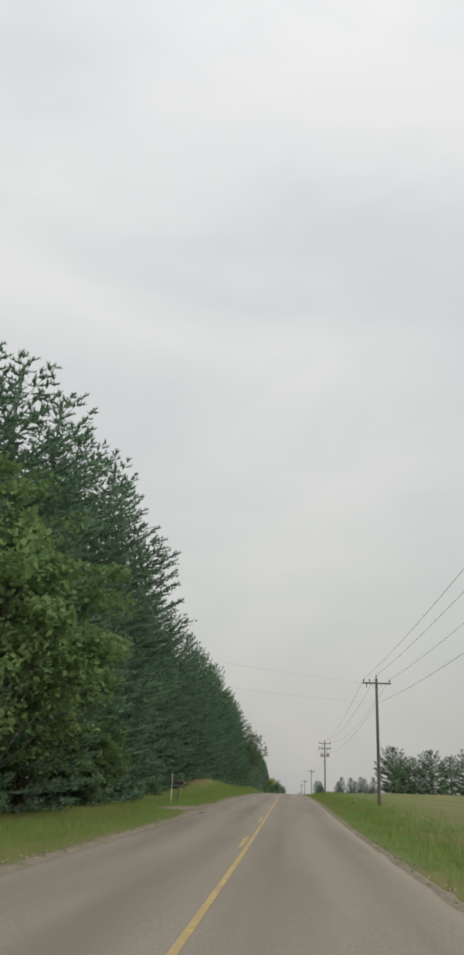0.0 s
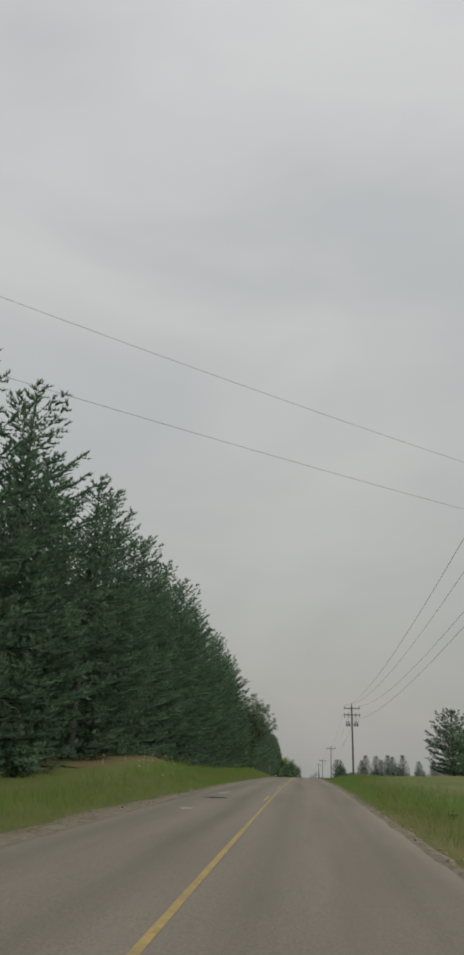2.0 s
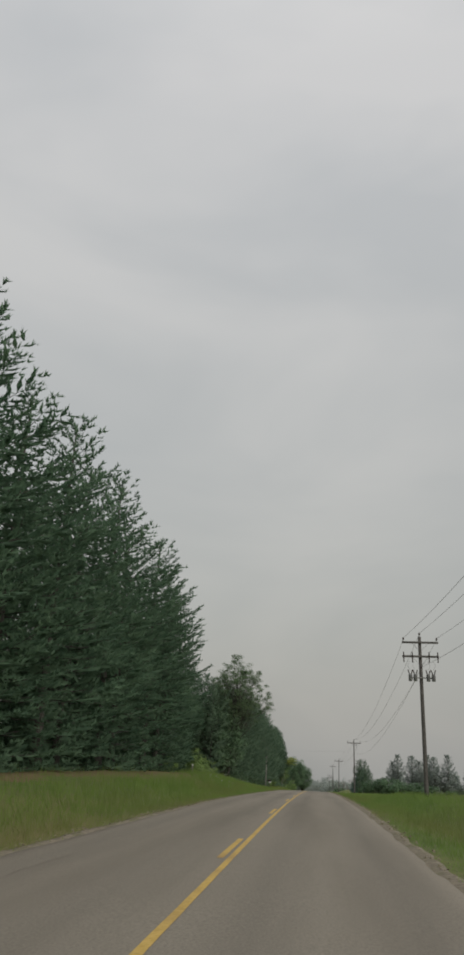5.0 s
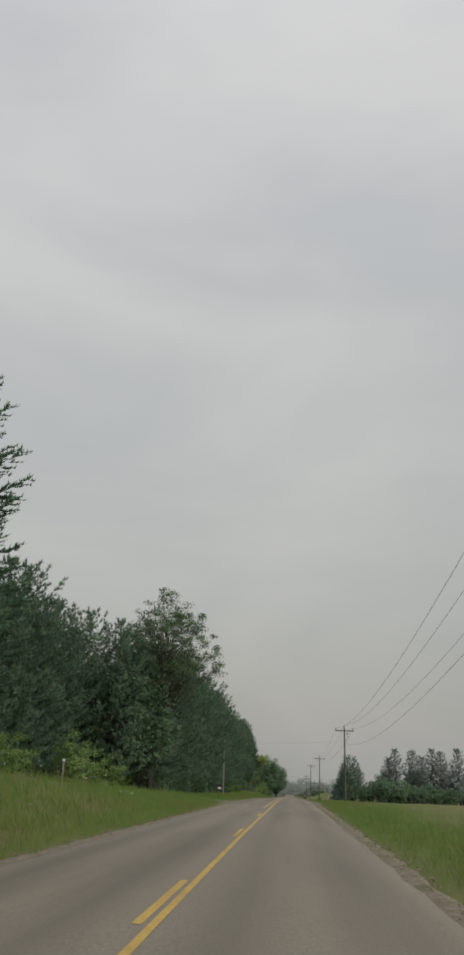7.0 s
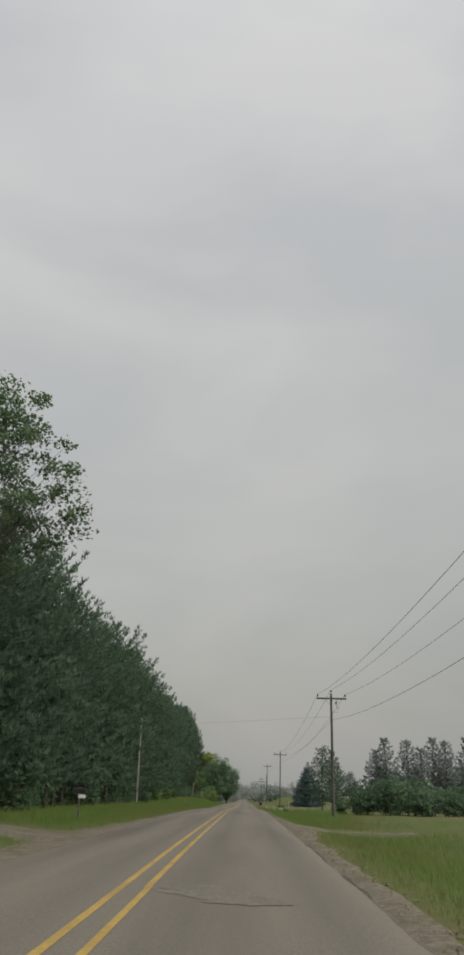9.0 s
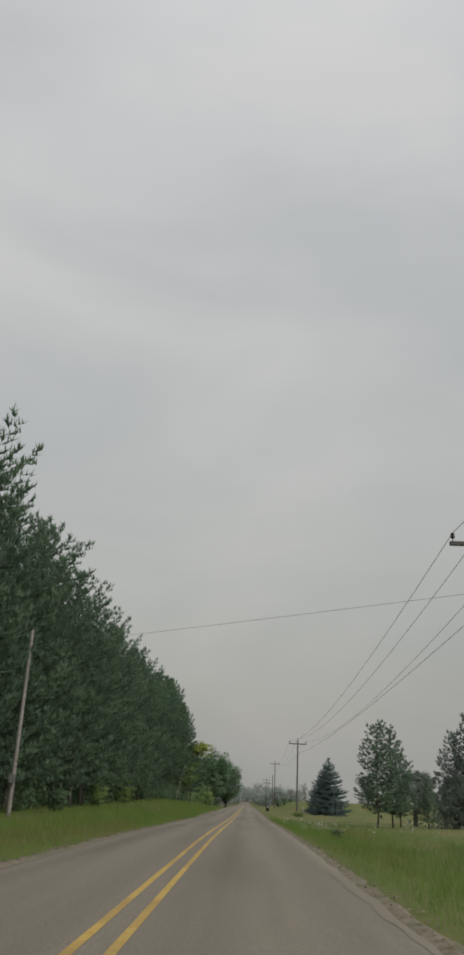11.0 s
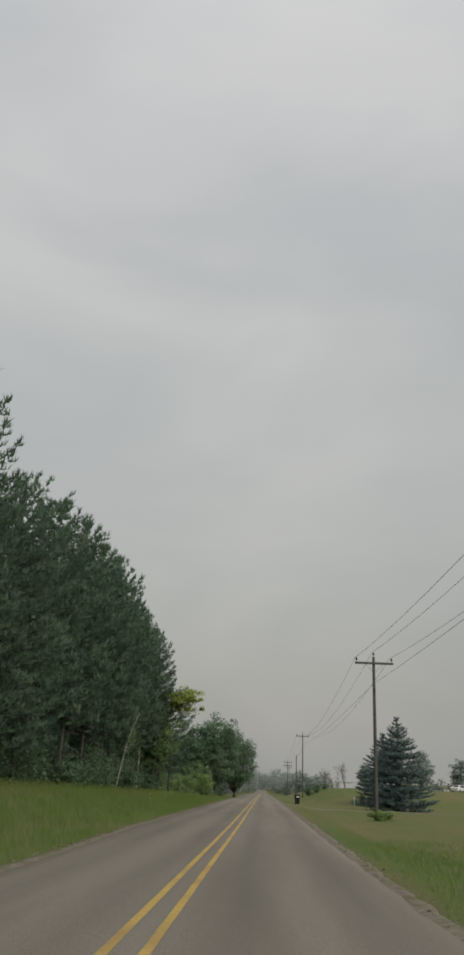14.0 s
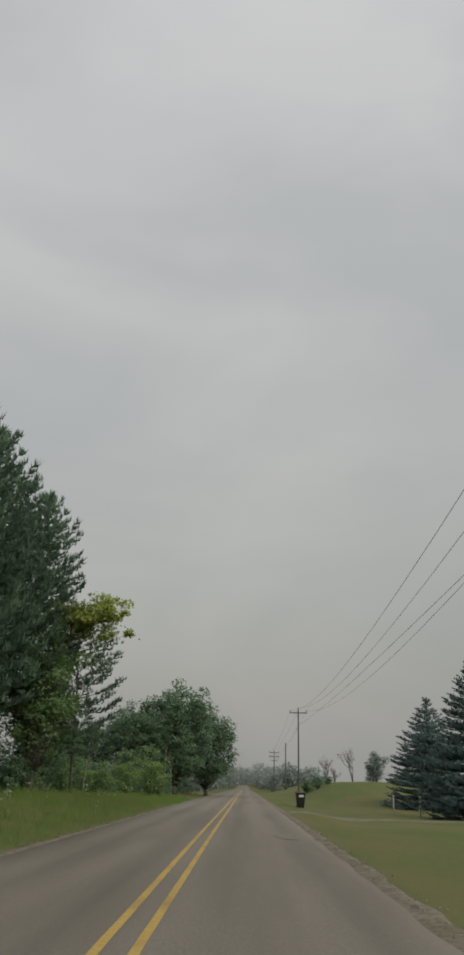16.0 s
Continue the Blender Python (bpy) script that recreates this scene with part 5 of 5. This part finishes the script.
mailbox(-5.6, 237.2, "black mailbox on a wooden post in rough grass", tube=True)
mailbox(-5.4, 436.0, "black mailbox on a wooden post near oaks")


def wheelie_bin(x, y, turn):
    base = float(ground_z(x, y))
    thing = empty_thing("wheelie_bin", "black wheeled rubbish bin with a pale label by the roadside", "rubbish bin", pose(x, y, base, 0, 0, turn))
    bm = bmesh.new()
    low = [bm.verts.new(v) for v in ((-0.23, -0.26, 0.06), (0.23, -0.26, 0.06), (0.23, 0.24, 0.06), (-0.23, 0.24, 0.06))]
    high = [bm.verts.new(v) for v in ((-0.32, -0.37, 1.02), (0.32, -0.37, 1.02), (0.32, 0.34, 1.02), (-0.32, 0.34, 1.02))]
    bm.faces.new(low[::-1])
    bm.faces.new(high)
    for i in range(4):
        bm.faces.new((low[i], low[(i + 1) % 4], high[(i + 1) % 4], high[i]))
    bmesh.ops.bevel(bm, geom=bm.edges[:], offset=0.03, segments=2, affect="EDGES")
    body = part("body", (bm, BLACK_PLASTIC), thing)
    part("rim", (block((0.7, 0.77, 0.06), (0, -0.015, 1.02), 0.02), BLACK_PLASTIC), thing)
    part("lid", (block((0.68, 0.76, 0.07), (0, -0.03, 1.1), 0.03, Matrix.Rotation(radians(3), 4, "X")), BLACK_PLASTIC), thing)
    part("handle", (block((0.5, 0.04, 0.04), (0, 0.4, 1.0), 0.012), BLACK_PLASTIC), thing)
    part("sticker", (block((0.36, 0.006, 0.16), (0, -0.363, 0.88), 0.002, Matrix.Rotation(radians(6.5), 4, "X")), WHITE_PAINT), body, "pale rectangular sticker")
    for s in (-1, 1):
        part("wheel", (lathe([(0.05, -0.025), (0.1, -0.02), (0.1, 0.02), (0.05, 0.025)], 14, (s * 0.26, 0.26, 0.1), Matrix.Rotation(radians(90), 4, "Y")), RUBBER), thing, "black rubber wheel")
    return thing


wheelie_bin(5.15, 411.8, 8)


def marker_post(x, y, h):
    base = float(ground_z(x, y))
    thing = empty_thing("marker_post", "slim white marker post at a driveway", "post", Matrix.Translation((x, y, base)), "white driveway posts")
    part("post", (lathe([(0.05, -0.2), (0.05, h - 0.06), (0.045, h - 0.02), (0.02, h)], 10), WHITE_PAINT), thing)
    part("cap", (lathe([(0.062, h - 0.12), (0.062, h - 0.02), (0.03, h + 0.02)], 10), WHITE_PAINT), thing)


marker_post(12.1, 411.0, 1.25)
marker_post(12.75, 404.5, 1.35)
stake = empty_thing("field_stake", "weathered grey wooden post with a pale cap beside saplings", "post", Matrix.Translation((-13.0, 210.0, float(ground_z(-13.0, 210.0)))))
part("stake", (block((0.11, 0.11, 1.9), (0, 0, 0.7), 0.012), GREY_WOOD), stake)
part("cap", (block((0.15, 0.15, 0.16), (0, 0, 1.7), 0.02), WHITE_PAINT), stake, "pale painted cap")


def rail_fence(x0, x1, y, label):
    """Split-rail fence: posts with four rails between each pair."""
    fence = empty_thing("rail_fence", label, "fence", Matrix.Translation((x0, y, float(ground_z(x0, y)))))
    base = float(ground_z(x0, y))
    n = int(round(abs(x1 - x0) / 2.3))
    step = (x1 - x0) / n
    for k in range(n + 1):
        z = float(ground_z(x0 + k * step, y)) - base
        part("post", (block((0.12, 0.12, 1.5), (k * step, 0, z + 0.5), 0.015), GREY_WOOD), fence)
        if k < n:
            z2 = float(ground_z(x0 + (k + 1) * step, y)) - base
            for h in (0.28, 0.54, 0.8, 1.06):
                a, b = Vector((k * step, -0.07, z + h)), Vector(((k + 1) * step, -0.07, z2 + h))
                way = b - a
                part("rail", (block((0.04, 0.1, way.length), (a + b) / 2, 0.01, way.to_track_quat("Z", "Y").to_matrix().to_4x4()), GREY_WOOD), fence)


rail_fence(-11.9, -16.5, 231.4, "weathered grey split-rail fence beside a driveway")


def car(x, y, turn):
    base = float(ground_z(x, y))
    thing = empty_thing("car", "small white car parked on a far lawn", "car", pose(x, y, base, 0, 0, turn))
    bm = bmesh.new()
    side = [(-2.1, 0.35), (2.05, 0.35), (2.1, 0.75), (1.2, 0.92), (0.55, 1.42), (-1.1, 1.45), (-1.75, 0.98), (-2.15, 0.9)]
    for w in (-0.85, 0.85):
        for u, z in side:
            bm.verts.new((u, w * (0.82 if z > 1.2 else 1.0), z))
    bm.verts.ensure_lookup_table()
    n = len(side)
    for i in range(n):
        bm.faces.new((bm.verts[(i + 1) % n], bm.verts[i], bm.verts[n + i], bm.verts[n + (i + 1) % n]))
    bm.faces.new([bm.verts[i] for i in range(n)])
    bm.faces.new([bm.verts[n + i] for i in range(n)][::-1])
    bmesh.ops.bevel(bm, geom=bm.edges[:], offset=0.06, segments=2, affect="EDGES")
    part("body", (bm, CAR_WHITE), thing)
    for w in (-1, 1):
        part("side_window", (block((1.7, 0.02, 0.36), (-0.3, w * 0.785, 1.17), 0.008, Matrix.Rotation(radians(w * 13), 4, "X")), CAR_GLASS), thing, "dark side window")
    part("windscreen", (block((0.02, 1.25, 0.6), (0.9, 0, 1.18), 0.008, Matrix.Rotation(radians(-52), 4, "Y")), CAR_GLASS), thing, "dark windscreen")
    part("rear_window", (block((0.02, 1.2, 0.55), (-1.45, 0, 1.23), 0.008, Matrix.Rotation(radians(54), 4, "Y")), CAR_GLASS), thing, "dark rear window")
    for u in (-1.3, 1.3):
        for w in (-1, 1):
            wheel = part("wheel", (lathe([(0.2, -0.1), (0.31, -0.09), (0.31, 0.09), (0.2, 0.1)], 18, (u, w * 0.78, 0.31), Matrix.Rotation(radians(90), 4, "X")), RUBBER), thing)
            part("rim", (lathe([(0.05, -0.015), (0.19, -0.01), (0.19, 0.01), (0.05, 0.015)], 14, (u, w * 0.885, 0.31), Matrix.Rotation(radians(90), 4, "X")), STEEL), wheel)


car(40.2, 476, 40)


# ---- grass, weeds and flowers ----
def grass(seed, count, side, title, label):
    r = np.random.RandomState(seed)
    y = r.uniform(-8, 430, count)
    off = np.abs(r.normal(size=count)) * 2.8
    x = side * (3.2 + (west_extra(y) if side < 0 else 0) + np.maximum(0.1, shoulder(side, y)) * (0.95 - 0.6 * r.uniform(0, 1, count) ** 3) + off)
    # keep the driveways clear
    clear = np.ones(count, bool)
    for s, a, b in ((-1, 39, 46), (-1, 224, 230), (1, 236, 242.5), (1, 395.5, 400)):
        if s == side:
            clear &= ~((y > a) & (y < b) & (off < (1.9 if a == 39 else 99)))
    if side > 0:
        clear &= ~((y > 338) & (off > 1.3))
    else:
        bare = ((y > 83) & (y < 111)) | ((y > 127) & (y < 171))
        clear &= ~(bare & (x < -7.2) & (r.uniform(0, 1, count) < 0.8))
    x, y, off = x[clear], y[clear], off[clear]
    if side > 0:
        tall = np.interp(y, [0, 60, 150, 250, 300, 330, 345, 430], [0.2, 0.22, 0.26, 0.24, 0.26, 0.16, 0.06, 0.05])
    else:
        tall = np.interp(y, [0, 80, 180, 210, 260, 330, 430], [0.22, 0.26, 0.34, 0.3, 0.28, 0.3, 0.26])
    tall = tall * np.clip(0.45 + off * 0.35, 0.45, 1.2) * r.uniform(0.6, 1.4, len(x))
    n = 5
    px, py, h = np.repeat(x, n) + r.normal(size=len(x) * n) * 0.12, np.repeat(y, n) + r.normal(size=len(x) * n) * 0.5, np.repeat(tall, n) * r.uniform(0.6, 1.2, len(x) * n)
    root = np.stack([px, py, ground_z(px, py) - 0.02], -1)
    tip = root + np.stack([r.normal(size=len(px)) * 0.35 * h, r.normal(size=len(px)) * 0.35 * h, h], -1)
    a = r.uniform(-1.3, 1.3, len(px))
    s = np.stack([np.cos(a), np.sin(a), 0 * a], -1) * (0.005 + 0.008 * h)[:, None]
    v = np.stack([root - s, root + s, tip], 1)
    me = tri_mesh(title, v, np.arange(3 * len(px)), LAWN, True)
    # a sward is lit from above as one soft surface
    me.normals_split_custom_set_from_vertices((unit(np.stack([tip - root] * 3, 1).reshape(-1, 3) * 0.4 + (0, 0, 0.6))).tolist())
    return tagged(new(title, me), label, "grass", kind="stuff")


grass(101, 38000, -1, "verge_grass_west", "unmown green and straw-coloured verge grass below pines")
grass(102, 42000, 1, "verge_grass_east", "green verge grass beside a field and lawn")


def flowers():
    r = np.random.RandomState(111)
    soup = Soup()
    spots = [(r.uniform(7, 15), r.uniform(284, 322)) for _ in range(90)] + [(r.uniform(4.0, 6.8), r.uniform(289, 313)) for _ in range(110)] + [(r.uniform(-8.5, -5), r.uniform(176, 200)) for _ in range(30)] + [(r.uniform(-9, -5), r.uniform(82, 98)) for _ in range(18)] + [(r.uniform(-9, -5), r.uniform(352, 400)) for _ in range(30)] + [(r.uniform(6, 8.5), r.uniform(304, 316)) for _ in range(24)] + [(r.uniform(-8, -5.5), r.uniform(303, 316)) for _ in range(20)]
    for x, y in spots:
        z, h = float(ground_z(x, y)), r.uniform(0.3, 0.6)
        soup.leaves(np.array([x, y, z + h]) + r.normal(size=(6, 3)) * (0.035, 0.035, 0.012), 0.035, r)
        soup.blades(np.array([[x, y, z - 0.02]]), np.array([[0.0, 0.0, 1.0]]), h, 0.012, r, 1, 0.02)
    return tagged(new("wildflowers", soup.mesh("wildflowers", PETALS)), "scattered white wildflowers on thin stems in grass", "wildflowers", kind="stuff")


flowers()


def pebbles(seed, side, title):
    """Loose stones and clods along the shoulder."""
    r = np.random.RandomState(seed)
    n = 5200
    y = r.uniform(5, 400, n)
    x = side * ((3.04 if side > 0 else 3.2 + west_extra(y)) + r.uniform(0, 1, n) ** 0.8 * (np.maximum(0.1, shoulder(side, y)) + 0.15))
    k = (0.01 + 0.035 * r.uniform(0, 1, n) ** 2.5)[:, None]
    at = np.stack([x, y, ground_z(x, y) + 0.03], -1)
    v = np.stack([at + k * (r.normal(size=(n, 3)) * 0.3 + d) * (1, 1, 0.6) for d in ((1, 0, 0), (-0.5, 0.9, 0), (-0.5, -0.9, 0), (0, 0, 1))], 1)
    i = 4 * np.arange(n)[:, None]
    f = np.concatenate([i + [0, 1, 3], i + [1, 2, 3], i + [2, 0, 3], i + [0, 2, 1]], 1)
    return tagged(new(title, tri_mesh(title, v, f, GRAVEL)), "loose pebbles and clods on a sandy shoulder", "pebbles", kind="stuff")


pebbles(121, -1, "loose_pebbles_west")
pebbles(122, 1, "loose_pebbles_east")
